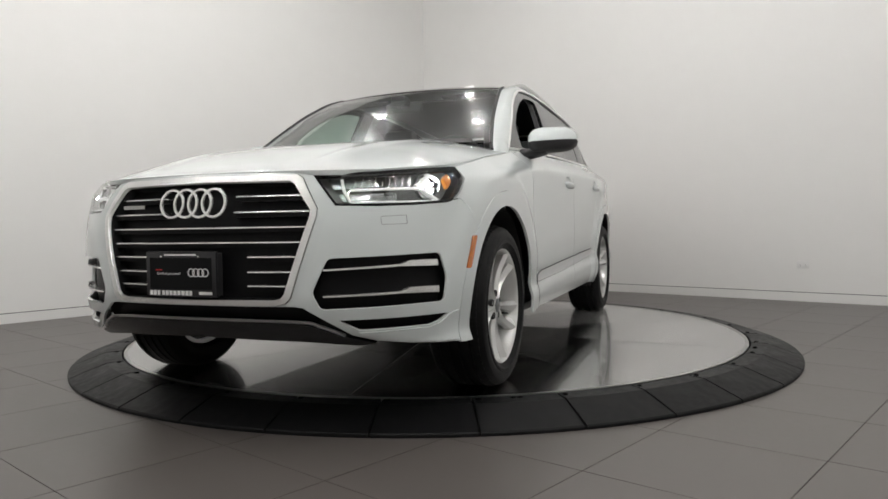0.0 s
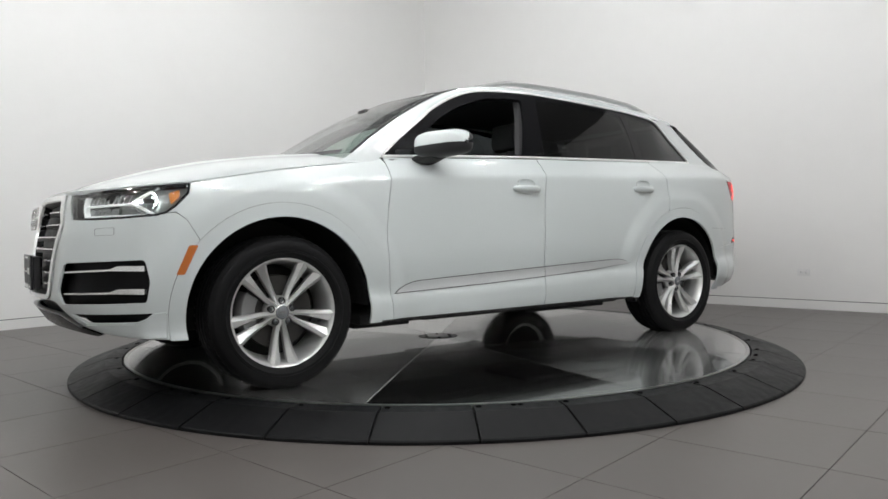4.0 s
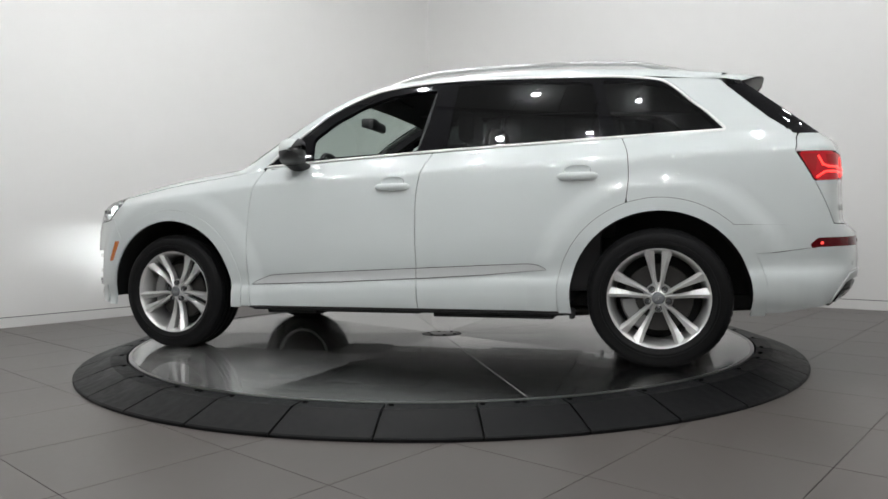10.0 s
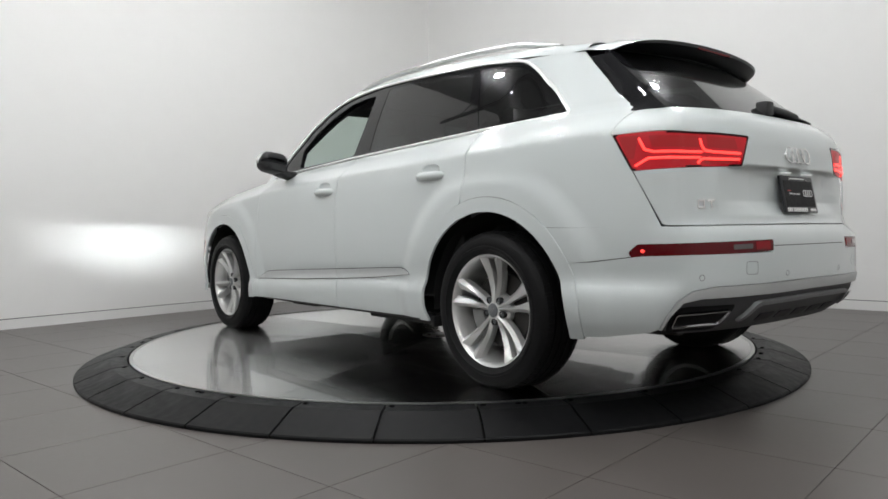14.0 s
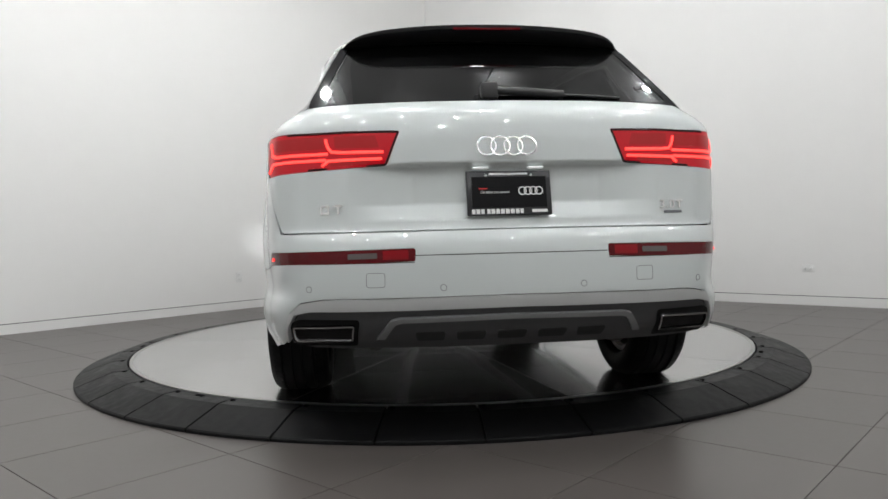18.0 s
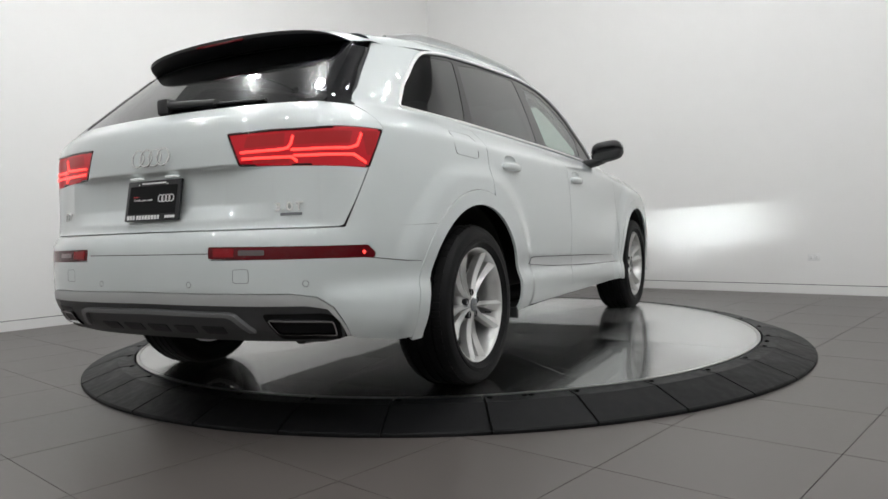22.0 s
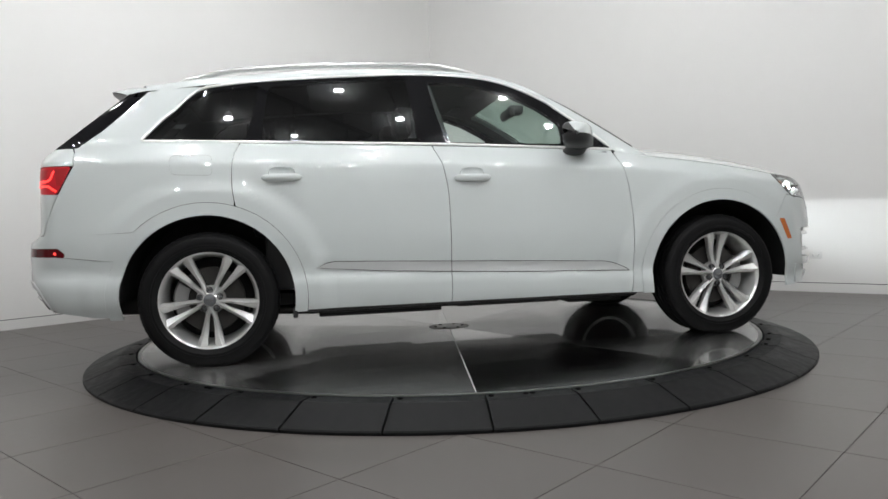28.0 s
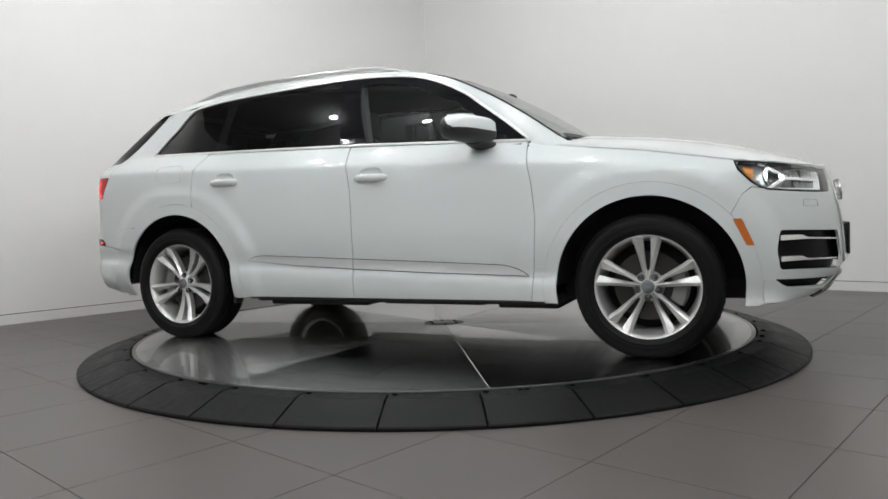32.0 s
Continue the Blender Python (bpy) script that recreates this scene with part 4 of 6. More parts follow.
def fender(mirror):
    out = sx((0.885, 1.197)) + SEAM_F[1:] + sx((0.975, 0.347)) + hub_arc(HUB_X, BAND, 189, 42, 26) + wider([(1.13, 0.87), (1.085, 0.902), (1.05, 0.899), (1.088, 0.924), (1.147, 0.984), (1.16, 1.034)])
    top = [(1.75, 1.062), (1.5, 1.106), (1.2, 1.146), (0.98, 1.176)]
    patch("front_fender", out + sx(*top), skin, car_white, car, "white painted front fender", (), 0.028, 0.001, 0.012, mirror, CREASES)
    # triangle between bonnet, windscreen pillar and fender
    for hx in (HUB_X, -HUB_X):
        loop = hub_arc(hx, BAND - 0.0005, 189.5, -9.5, 40) + hub_arc(hx, ARCH_R, -11, 191, 40)
        patch("wheel_arch_trim", loop, lambda a, z, o=0.0: skin(a, z, o + 0.003), car_white, car, "white wheel arch trim", (), 0.03, 0.0, 0.014, mirror)
        rows = []
        for y, r in ((0.90 if hx < 0 else 0.93, ARCH_R + 0.004), (0.80, ARCH_R + 0.012), (0.55, ARCH_R), (0.52, 0.05)):
            rows.append([(hx + r * math.cos(radians(a)), y, HUB_Z + r * math.sin(radians(a))) for a in range(-4, 185, 8)])
        loft("wheel_housing", rows, under_black, car, "black wheel housing", False, mirror)


sided(fender)

# doors
TRIM = sx(*joined((0.895, 0.480), spline((0.895, 0.482), (0.86, 0.505), (0.78, 0.534), (0.70, 0.543), n=3), (0.29, 0.561), (-0.17, 0.580), (-0.57, 0.597), (-0.82, 0.606), (-0.87, 0.600), (-0.925, 0.574), (-0.57, 0.543), (-0.17, 0.521), (0.29, 0.500)))
CUT = float(S_OF_X(-0.172))


def tailward(pts):
    """Draws the last side window out towards the tail."""
    return [(x - float(np.interp(x, [-1.86, -1.70, -1.50, -1.42], [0.015, 0.045, 0.025, 0.0])), z) for x, z in pts]


FRONT_GLASS = sx(*rounded([(0.565, 1.247), (0.565, 1.372), (0.42, 1.478), (0.25, 1.562), (0.08, 1.618), (-0.10, 1.638), (-0.235, 1.638), (-0.20, 1.45), (-0.145, 1.268)], 0.03))
REAR_GLASS = sx(*rounded([(-0.315, 1.272), (-0.90, 1.288), (-1.20, 1.297), (-1.175, 1.5), (-1.15, 1.608), (-0.9, 1.640), (-0.6, 1.657), (-0.36, 1.662)], 0.02))
QUARTER_GLASS = sx(*tailward(rounded([(-1.285, 1.300), (-1.785, 1.314), (-1.70, 1.40), (-1.58, 1.515), (-1.50, 1.572), (-1.42, 1.592), (-1.205, 1.618), (-1.24, 1.47)], 0.025)))
DLO = sx(*tailward(joined((0.875, 1.212), (0.31, 1.238), (-0.17, 1.256), (-0.9, 1.275), (-1.34, 1.286), rounded([(-1.60, 1.293), (-1.838, 1.302), (-1.70, 1.425)], 0.03)[5:10],
                 spline((-1.74, 1.388), (-1.65, 1.468), (-1.575, 1.545), (-1.50, 1.597), (-1.40, 1.620), (-1.23, 1.641), (-0.9, 1.664), (-0.57, 1.681), (-0.31, 1.689), (-0.09, 1.683),
                        (0.13, 1.660), (0.305, 1.607), (0.475, 1.522), (0.57, 1.453), (0.74, 1.327), (0.875, 1.215), n=4))))


def cup_loop(x, z):
    c = float(S_OF_X(x))
    return [(c + 0.068 * math.copysign(abs(math.cos(k * math.pi / 24)) ** 0.7, math.cos(k * math.pi / 24)), z + 0.022 + 0.034 * math.copysign(abs(math.sin(k * math.pi / 24)) ** 0.7, math.sin(k * math.pi / 24))) for k in range(48)]


def handle(parent, x, z, mirror):
    """A pull handle over a shallow cup."""
    bowl = lambda a, b, o=0.0: skin(a, b, o - 0.013 * np.sqrt(np.clip(1.0 - (np.abs(a - float(S_OF_X(x))) / 0.068) ** 2.86 - (np.abs(b - z - 0.022) / 0.034) ** 2.86, 0, 1)))
    patch("cup", cup_loop(x, z), bowl, car_white, parent, "hollow behind the handle", (), 0.012, -0.0005, 0.0, mirror)
    rows = []
    for k in range(13):
        u = k / 12
        xx = x + 0.108 - 0.216 * u
        lift = 0.010 + 0.030 * math.sin(math.pi * min(max((u - 0.02) / 0.96, 0), 1)) ** 0.45
        half_h = 0.006 + 0.0145 * (1 - abs(2 * u - 1) ** 5) ** 0.5
        q = side_skin(xx, z)
        rows.append([(q[0], q[1] + lift * ln - 0.006, z + half_h * hn) for ln, hn in ((0.0, -1.0), (0.75, -0.95), (1.0, -0.35), (1.0, 0.45), (0.75, 1.0), (0.0, 1.0))])
    loft("handle", rows, car_white, parent, "white door handle", True, mirror, True, 60)




def doors(mirror):
    f_loop = SEAM_F[::-1] + sx((0.868, 1.206), (0.6, 1.216), (0.31, 1.228), (0.05, 1.238), (-0.235, 1.247)) + SEAM_M[1:]
    fd = patch("front_door", f_loop, skin, car_white, car, "white front door with its window open" if not mirror else "white front door with its window shut", [cup_loop(-0.035, 1.048)], 0.022, 0.002, 0.014, mirror, CREASES)
    r_loop = SEAM_M[::-1] + sx((-0.245, 1.248), (-0.6, 1.258), (-0.9, 1.267), (-1.315, 1.279)) + SEAM_R[1:] + hub_arc(-HUB_X, BAND, 72, -9, 14) + sx((-0.975, 0.347))
    rd = patch("rear_door", r_loop, skin, car_white, car, "white rear door with a dark tinted window", [cup_loop(-1.09, 1.072)], 0.022, 0.002, 0.014, mirror, CREASES)
    handle(fd, -0.035, 1.048, mirror)
    handle(rd, -1.09, 1.072, mirror)
    a, b = [p for p in TRIM if p[0] < CUT], [p for p in TRIM if p[0] > CUT]
    at = lambda z: (CUT, z)
    patch("moulding_seam", TRIM, lambda s, z, o=0.0: skin(s, z, o + 0.0045), under_black, fd, "dark seam round the moulding", (), 0.03, -0.0015, 0.002, mirror)
    patch("moulding", joined([p for p in TRIM[:TRIM.index(b[0])]], at(0.580), at(0.521), [p for p in TRIM[TRIM.index(b[-1]) + 1:]]), lambda s, z, o=0.0: skin(s, z, o + 0.008), moulding_grey, fd, "grey side moulding", (), 0.03, 0.002, 0.010, mirror)
    patch("moulding", joined(at(0.580), b, at(0.521)), lambda s, z, o=0.0: skin(s, z, o + 0.008), moulding_grey, rd, "grey side moulding", (), 0.03, 0.002, 0.010, mirror)
    patch("window_frame", DLO, deeper(skin, 0.006), gloss_black, car, "gloss black window frame and pillars", [shrunk(FRONT_GLASS, 0.0), shrunk(REAR_GLASS, 0), shrunk(QUARTER_GLASS, 0)], 0.035, 0.0, 0.03, mirror)
    for loop, mat, owner, lab in ((FRONT_GLASS, clear_glass, fd, "clear green-tinted window pane"), (REAR_GLASS, privacy_glass, rd, "dark tinted window pane"), (QUARTER_GLASS, privacy_glass, car, "dark tinted quarter window")):
        if loop is FRONT_GLASS and not mirror:
            continue
        pane = patch("window_pane", shrunk(loop, -0.006), deeper(skin, 0.008), mat, owner, lab, (), 0.05, 0.0, 0.0, mirror)
        pane.visible_shadow = False
    strip("window_chrome", DLO, skin, 0.015, 0.006, window_silver, car, "chrome strip round the side windows", True, mirror, 0.010)


moulding_grey = grain(material("moulding_grey", (0.58, 0.595, 0.595), 0.34, 0.30, Coat_Weight=0.3), 200, 0.03, 0.05)
sided(doors)


def quarter(mirror):
    out = (sx((-1.318, 1.290), (-1.60, 1.297)) + sx(*tailward(rounded([(-1.60, 1.295), (-1.845, 1.300), (-1.70, 1.43)], 0.03)[5:10]))
           + sx(*tailward(spline((-1.745, 1.393), (-1.655, 1.474), (-1.58, 1.552), (-1.505, 1.606), n=4))) + sx((-1.505, 1.606), (-1.62, 1.610), (-1.74, 1.607), (-1.84, 1.598))
           + sx((-1.918, 1.52), (-2.004, 1.44), (-2.09, 1.36)) + [(LONG - 1.025, 1.272), (LONG - 1.060, 1.235), (LONG - 1.090, 1.165), (LONG - 1.045, 1.09), (LONG - 0.998, 1.01), (LONG - 0.945, 0.91), (LONG - 0.888, 0.797)]
           + [(LONG - 1.125, 0.795)] + hub_arc(-HUB_X, BAND, 134, 73, 12) + SEAM_R[:0:-1])
    q = patch("quarter_panel", out, skin, car_white, car, "white rear quarter panel", (), 0.028, 0.002, 0.012, mirror, CREASES)
    if mirror:
        strip("fuel_flap", rounded(sx((-1.67, 1.208), (-1.455, 1.204), (-1.45, 1.092), (-1.665, 1.100)), 0.03, 6), skin, 0.0022, 0.0022, flap_grey, q, "round-cornered fuel flap", True, True, 0.003)


sided(quarter)

# rear bumper and tailgate
half = [(0.0, 0.800), (0.83, 0.797)] + [(0.890, 0.799), (1.125, 0.797)] + [(LONG - a, z) for a, z in hub_arc(-HUB_X, BAND, 134, 154, 6)] + [(1.175, 0.664), (0.97, 0.688), (0.80, 0.692), (0.349, 0.694), (0.346, 0.718), (0.0, 0.718)]
LOW = rounded([(0.345, 0.742), (0.985, 0.732), (1.022, 0.700), (1.01, 0.677), (0.345, 0.696)], 0.010)
rear_bumper = patch("rear_bumper", both(half), rear_skin, car_white, car, "white rear bumper", [LOW, mirror_loop(LOW)], 0.035, 0.0)
half = [(0.0, 0.716), (0.346, 0.716), (0.349, 0.692), (0.80, 0.690), (0.97, 0.686), (1.175, 0.661)] + [(LONG - a, z) for a, z in hub_arc(-HUB_X, BAND, 154, 188, 10)] + [(1.15, 0.356), (0.945, 0.388), (0.905, 0.402), (0.875, 0.455), (0.835, 0.515), (0.775, 0.552), (0.68, 0.566), (0.0, 0.572)]
lower = patch("bumper_skirt", both(half), rear_skin, car_white, rear_bumper, "white lower bumper", (), 0.035, 0.0012)
half = [(0.0, 0.570), (0.68, 0.564), (0.775, 0.550), (0.835, 0.512), (0.875, 0.451), (0.905, 0.398), (0.892, 0.398), (0.858, 0.455), (0.812, 0.506), (0.735, 0.520), (0.0, 0.526)]
patch("valance_band", both(half), lambda a, z, o=0.0: rear_skin(a, z, o + 0.004), band_silver, rear_bumper, "satin silver valance band", (), 0.03, 0.001, 0.02)
half = [(0.0, 0.526), (0.735, 0.520), (0.812, 0.506), (0.858, 0.455), (0.892, 0.398), (0.80, 0.378), (0.70, 0.375), (0.0, 0.375)]
patch("valance", both(half), deeper(rear_skin, 0.012), plastic_grey, rear_bumper, "dark grey rear valance", (), 0.035, 0.001, 0.02)
half = [(0.0, 0.500), (0.41, 0.494), (0.44, 0.485), (0.50, 0.415), (0.47, 0.415), (0.425, 0.470), (0.40, 0.478), (0.0, 0.484)]
patch("diffuser_rim", both(half), lambda a, z, o=0.0: rear_skin(a, z, o + 0.006), plastic_grey_light, rear_bumper, "grey diffuser rim", (), 0.03, 0, 0.03)
for c in (-0.30, -0.15, 0.0, 0.15, 0.30):
    patch("vent", rounded([(c - 0.055, 0.438), (c + 0.055, 0.438), (c + 0.050, 0.405), (c - 0.050, 0.405)], 0.008), deeper(rear_skin, 0.009), plastic_black, rear_bumper, "black vent", (), 0.04, 0, 0.006)
for sgn in (1, -1):
    low = patch("bumper_lamp", [(sgn * a, z) for a, z in LOW], lambda a, z, o=0.0: rear_skin(a, z, o - 0.001), lens_dark_red, car, "dark red lamp in the bumper", (), 0.03, 0.001, 0.02)
    patch("reverse_lamp", rounded([(sgn * a, z) for a, z in ((0.48, 0.727), (0.585, 0.725), (0.585, 0.706), (0.48, 0.708))], 0.003), lambda a, z, o=0.0: rear_skin(a, z, o + 0.001), lens_smoke, low, "clear reversing light", (), 0.04, 0, 0.002)
    patch("reflector", rounded([(sgn * a, z) for a, z in ((0.37, 0.735), (0.46, 0.734), (0.46, 0.702), (0.37, 0.703))], 0.003), lambda a, z, o=0.0: rear_skin(a, z, o + 0.0008), lens_mid, low, "red reflector", (), 0.04, 0, 0.002)
    part("marker_light", lathe(bmesh.new(), [(0.0, 0.003), (0.006, 0.002), (0.007, -0.004), (0.0, -0.004)], 12, "z", None), red_glow, low, "lit red marker", 40,
         Matrix.Translation(rear_skin(sgn * 0.965, 0.706, 0.002)) @ pose(0, 0, 0, -75 * sgn, -35, 0))
    for y in (0.25, 0.72):
        a = LONG - float(rear_s(y))
        ring_line = [(sgn * a + 0.011 * math.cos(t * 0.5236), 0.602 + 0.011 * math.sin(t * 0.5236)) for t in range(12)]
        strip("parking_sensor", ring_line, rear_skin, 0.0022, 0.0006, cap_grey, rear_bumper, "parking sensor ring", True, sink=0.001)
    a = LONG - float(rear_s(0.485))
    strip("towing_cap", rounded([(sgn * a - 0.033, 0.657), (sgn * a + 0.033, 0.657), (sgn * a + 0.033, 0.607), (sgn * a - 0.033, 0.607)], 0.012), rear_skin, 0.002, 0.0005, cap_grey, rear_bumper, "towing eye cap outline", True, sink=0.001)
    # exhaust
    loop = rounded([(0.573, 0.469), (0.597, 0.404), (0.856, 0.403), (0.836, 0.461)], 0.014)
    hole = rounded([(0.552, 0.492), (0.588, 0.386), (0.880, 0.388), (0.856, 0.474), (0.80, 0.492)], 0.02)
    flip = lambda pts: [(sgn * p, z) for p, z in pts]
    # no real hollow: the recess's shade is a flat black patch on the valance
    patch("exhaust_dark_patch", flip(hole), deeper(rear_skin, 0.009), mouth_black, rear_bumper, "flat black patch for the shaded exhaust recess", (), 0.05, 0, 0.0)
    patch("exhaust", flip(loop), lambda a, z, o=0.0: rear_skin(a, z, o + 0.002), dark_chrome, rear_bumper, "dark chrome rectangular exhaust trim", [flip(shrunk(loop, 0.0055))], 0.03, 0.0, 0.04)

LAMP = rounded([(1.086, 1.160), (0.85, 1.164), (0.60, 1.164), (0.398, 1.160), (0.450, 1.036), (0.75, 1.026), (1.004, 1.014)], 0.010)
half = [(0.0, 0.8035), (0.82, 0.8015), (0.872, 0.802), (0.888, 0.808), (0.945, 0.91), (0.998, 1.01), (1.045, 1.09), (1.09, 1.165), (1.06, 1.235), (1.022, 1.268), (0.70, 1.274), (0.0, 1.278)]
tailgate = patch("tailgate", both(half), rear_skin, car_white, car, "white tailgate with a tinted rear window", [LAMP, mirror_loop(LAMP)], 0.0145, 0.0016, 0.014)
for sgn in (1, -1):
    tl = patch("tail_lamp", [(sgn * a, z) for a, z in LAMP], lambda a, z, o=0.0: rear_skin(a, z, o - 0.001), lens_red, car, "lit red tail lamp", (), 0.03, 0.001, 0.02)
    raised = lambda a, z, o=0.0: rear_skin(a, z, o + 0.0015)
    for line, w in (([(0.466, 1.062), (0.68, 1.060)], 0.0095), ([(0.46, 1.086), (0.62, 1.088), (0.665, 1.092), (0.680, 1.108), (0.690, 1.138)], 0.0095), ([(0.68, 1.060), (0.705, 1.042)], 0.0095),
                    ([(0.69, 1.064), (0.94, 1.060), (0.99, 1.032)], 0.0095), ([(0.68, 1.086), (0.92, 1.084), (0.955, 1.094), (0.978, 1.138)], 0.0095)):
        pts = []
        for (a0, z0), (a1, z1) in zip(line, line[1:]):
            pts += [(sgn * (a0 + (a1 - a0) * k / 6), z0 + (z1 - z0) * k / 6) for k in range(6)]
        pts.append((sgn * line[-1][0], line[-1][1]))
        strip("light_strip", pts, raised, w, 0.0015, red_glow, tl, "glowing red light strip", sink=0.003)
    for loop in ([(0.49, 1.145), (0.655, 1.148), (0.65, 1.105), (0.475, 1.102)], [(0.70, 1.148), (0.94, 1.146), (0.925, 1.102), (0.695, 1.104)], [(0.98, 1.15), (1.06, 1.15), (1.02, 1.06), (0.995, 1.06)], [(0.51, 1.058), (0.67, 1.055), (0.67, 1.040), (0.51, 1.044)]):
        patch("glow_panel", rounded([(sgn * a, z) for a, z in loop], 0.004), lambda a, z, o=0.0: rear_skin(a, z, o + 0.0004), red_soft, tl, "softly lit red panel", (), 0.03, 0, 0.0)
    strip("rim", [(sgn * a, z) for a, z in shrunk(LAMP, 0.004)], rear_skin, 0.008, 0.0025, lens_black, tl, "dark edge of the lens", True)
rings("emblem", (-2.472, 0.004, 1.098), 0.034, 0.0485, bar_chrome, car, facing(-1, -12), "four linked chrome rings", 0.0035)
number_plate(car, -2.476, 0.930, -1, -11).scale = (0.93, 0.95, 1)
for sgn in (1, -1):
    part("plate_light", boxed(-2.478, -2.452, sgn * 0.10 - 0.028, sgn * 0.10 + 0.028, 1.017, 1.024, 0.003), white_glow, tailgate, "lit plate lamp")


def badge(text_bars, y, z, label):
    b = new("badge")
    b.parent = car
    tagged(b, label)
    for y0, y1, z0, z1, mat in text_bars:
        patch("letter", [(y0, z0), (y1, z0), (y1, z1), (y0, z1)], lambda a, zz, o=0.0: rear_skin(a, zz, o + 0.004), mat, b, "", (), 0.03, 0, 0.005)


a1 = LONG - float(rear_s(0.66))
badge([(a1 + 0.008, a1 + 0.045, 0.894, 0.900, chrome), (a1 + 0.008, a1 + 0.045, 0.868, 0.874, chrome), (a1 + 0.039, a1 + 0.045, 0.874, 0.894, chrome), (a1 + 0.008, a1 + 0.014, 0.874, 0.894, chrome),
       (a1 - 0.045, a1 - 0.008, 0.894, 0.900, chrome), (a1 - 0.032, a1 - 0.025, 0.868, 0.894, chrome)], 0, 0, "chrome model badge")


for char, y in (("3", 0.612), (".", 0.636), ("0", 0.660), ("T", 0.694)):
    a = -(LONG - float(rear_s(y)))
    p, q = rear_skin(a, 0.866, 0.003), rear_skin(a - 0.01, 0.866, 0.003)
    turn = math.atan2(q[0] - p[0], p[1] - q[1])
    lettering("lettering", char, 0.044, tuple(p), Matrix.Rotation(turn, 4, "Z") @ facing(-1, -4) @ Matrix.Diagonal((1.25, 1, 1, 1)), chrome, tailgate, "chrome engine lettering")
a2 = -(LONG - float(rear_s(0.665)))
patch("small_badge", [(a2 - 0.045, 0.848), (a2 + 0.045, 0.848), (a2 + 0.045, 0.858), (a2 - 0.045, 0.858)], lambda a, zz, o=0.0: rear_skin(a, zz, o + 0.003), cap_grey, tailgate, "small dark badge", (), 0.03, 0, 0.004)


def rear_glass(a, z, out=0.0):
    a, z = np.asarray(a, float), np.asarray(z, float)
    h = z - 1.275
    return np.stack([-2.375 + (0.112 - 0.05 * h) * (np.abs(a) / 0.74) ** 2.5 + 1.145 * h + 0.15 * h * h - out * 0.65, a * (1 - 0.50 * h), z + out * 0.75], -1)


half = [(0.0, 1.284), (0.60, 1.280), (0.668, 1.284), (0.684, 1.30), (0.672, 1.60), (0.0, 1.60)]
surround = [(0.0, 1.274), (0.66, 1.270), (0.712, 1.268), (0.722, 1.30), (0.715, 1.60), (0.715, 1.612), (0.0, 1.625)]
pane = patch("rear_window", both(half), rear_glass, privacy_glass, tailgate, "dark tinted rear window", (), 0.05, 0, 0.0)
pane.visible_shadow = False
patch("window_surround", both(surround), lambda a, z, o=0.0: rear_glass(a, z, o + 0.003), gloss_black, tailgate, "gloss black rear window surround", [both(half)], 0.035, 0, 0.02)
for sgn in (1, -1):
    rows = []
    for k in range(13):
        z = 1.262 + 0.298 * k / 12
        e = side_skin(float(np.interp(z, [1.27, 1.595], [-2.184, -1.838])), z, -0.003)
        g = rear_glass(0.720, z, 0.004)
        rows.append([(e[0], sgn * e[1], z), ((e[0] * 0.55 + g[0] * 0.45), sgn * (e[1] * 0.55 + g[1] * 0.45 + 0.012), (z + g[2]) / 2), (g[0], sgn * g[1], g[2])])
    loft("side_trim", rows, gloss_black, tailgate, "gloss black trim beside the rear window")
tube("wiper", [(-2.352, 0.045, 1.320), (-2.358, 0.0, 1.318), (-2.357, -0.12, 1.312), (-2.350, -0.24, 1.304)], 0.021, plastic_black, tailgate, "black rear wiper", 8, False, 0.8)
tube("wiper_blade", [(-2.350, -0.24, 1.302), (-2.338, -0.36, 1.299), (-2.320, -0.47, 1.296)], 0.010, plastic_black, tailgate, "thin wiper blade", 8, False, 0.6)
part("wiper_foot", boxed(-2.378, -2.318, 0.01, 0.075, 1.285, 1.350, 0.012), plastic_black, tailgate, "black wiper foot", 40)

# pillars, windscreen and roof
INNER = [Curve(*zip(range(11), c)) for c in zip((1.03, 0.765, 1.225), (0.80, 0.705, 1.385), (0.55, 0.655, 1.535), (0.30, 0.61, 1.648), (0.08, 0.585, 1.698), (-0.15, 0.572, 1.717), (-0.5, 0.566, 1.723),
                                                 (-1.0, 0.563, 1.711), (-1.4, 0.555, 1.684), (-1.65, 0.545, 1.660), (-1.86, 0.535, 1.637))]
OUTER = [(0.905, 1.190), (0.735, 1.335), (0.57, 1.462), (0.305, 1.616), (0.13, 1.669), (-0.09, 1.692), (-0.40, 1.696), (-0.9, 1.673), (-1.40, 1.630), (-1.62, 1.613), (-1.84, 1.601)]
OUT_X, OUT_Z = Curve(*enumerate(p[0] for p in OUTER)), Curve(*enumerate(p[1] for p in OUTER))


def inner(k):
    return np.array([float(c(k)) for c in INNER])


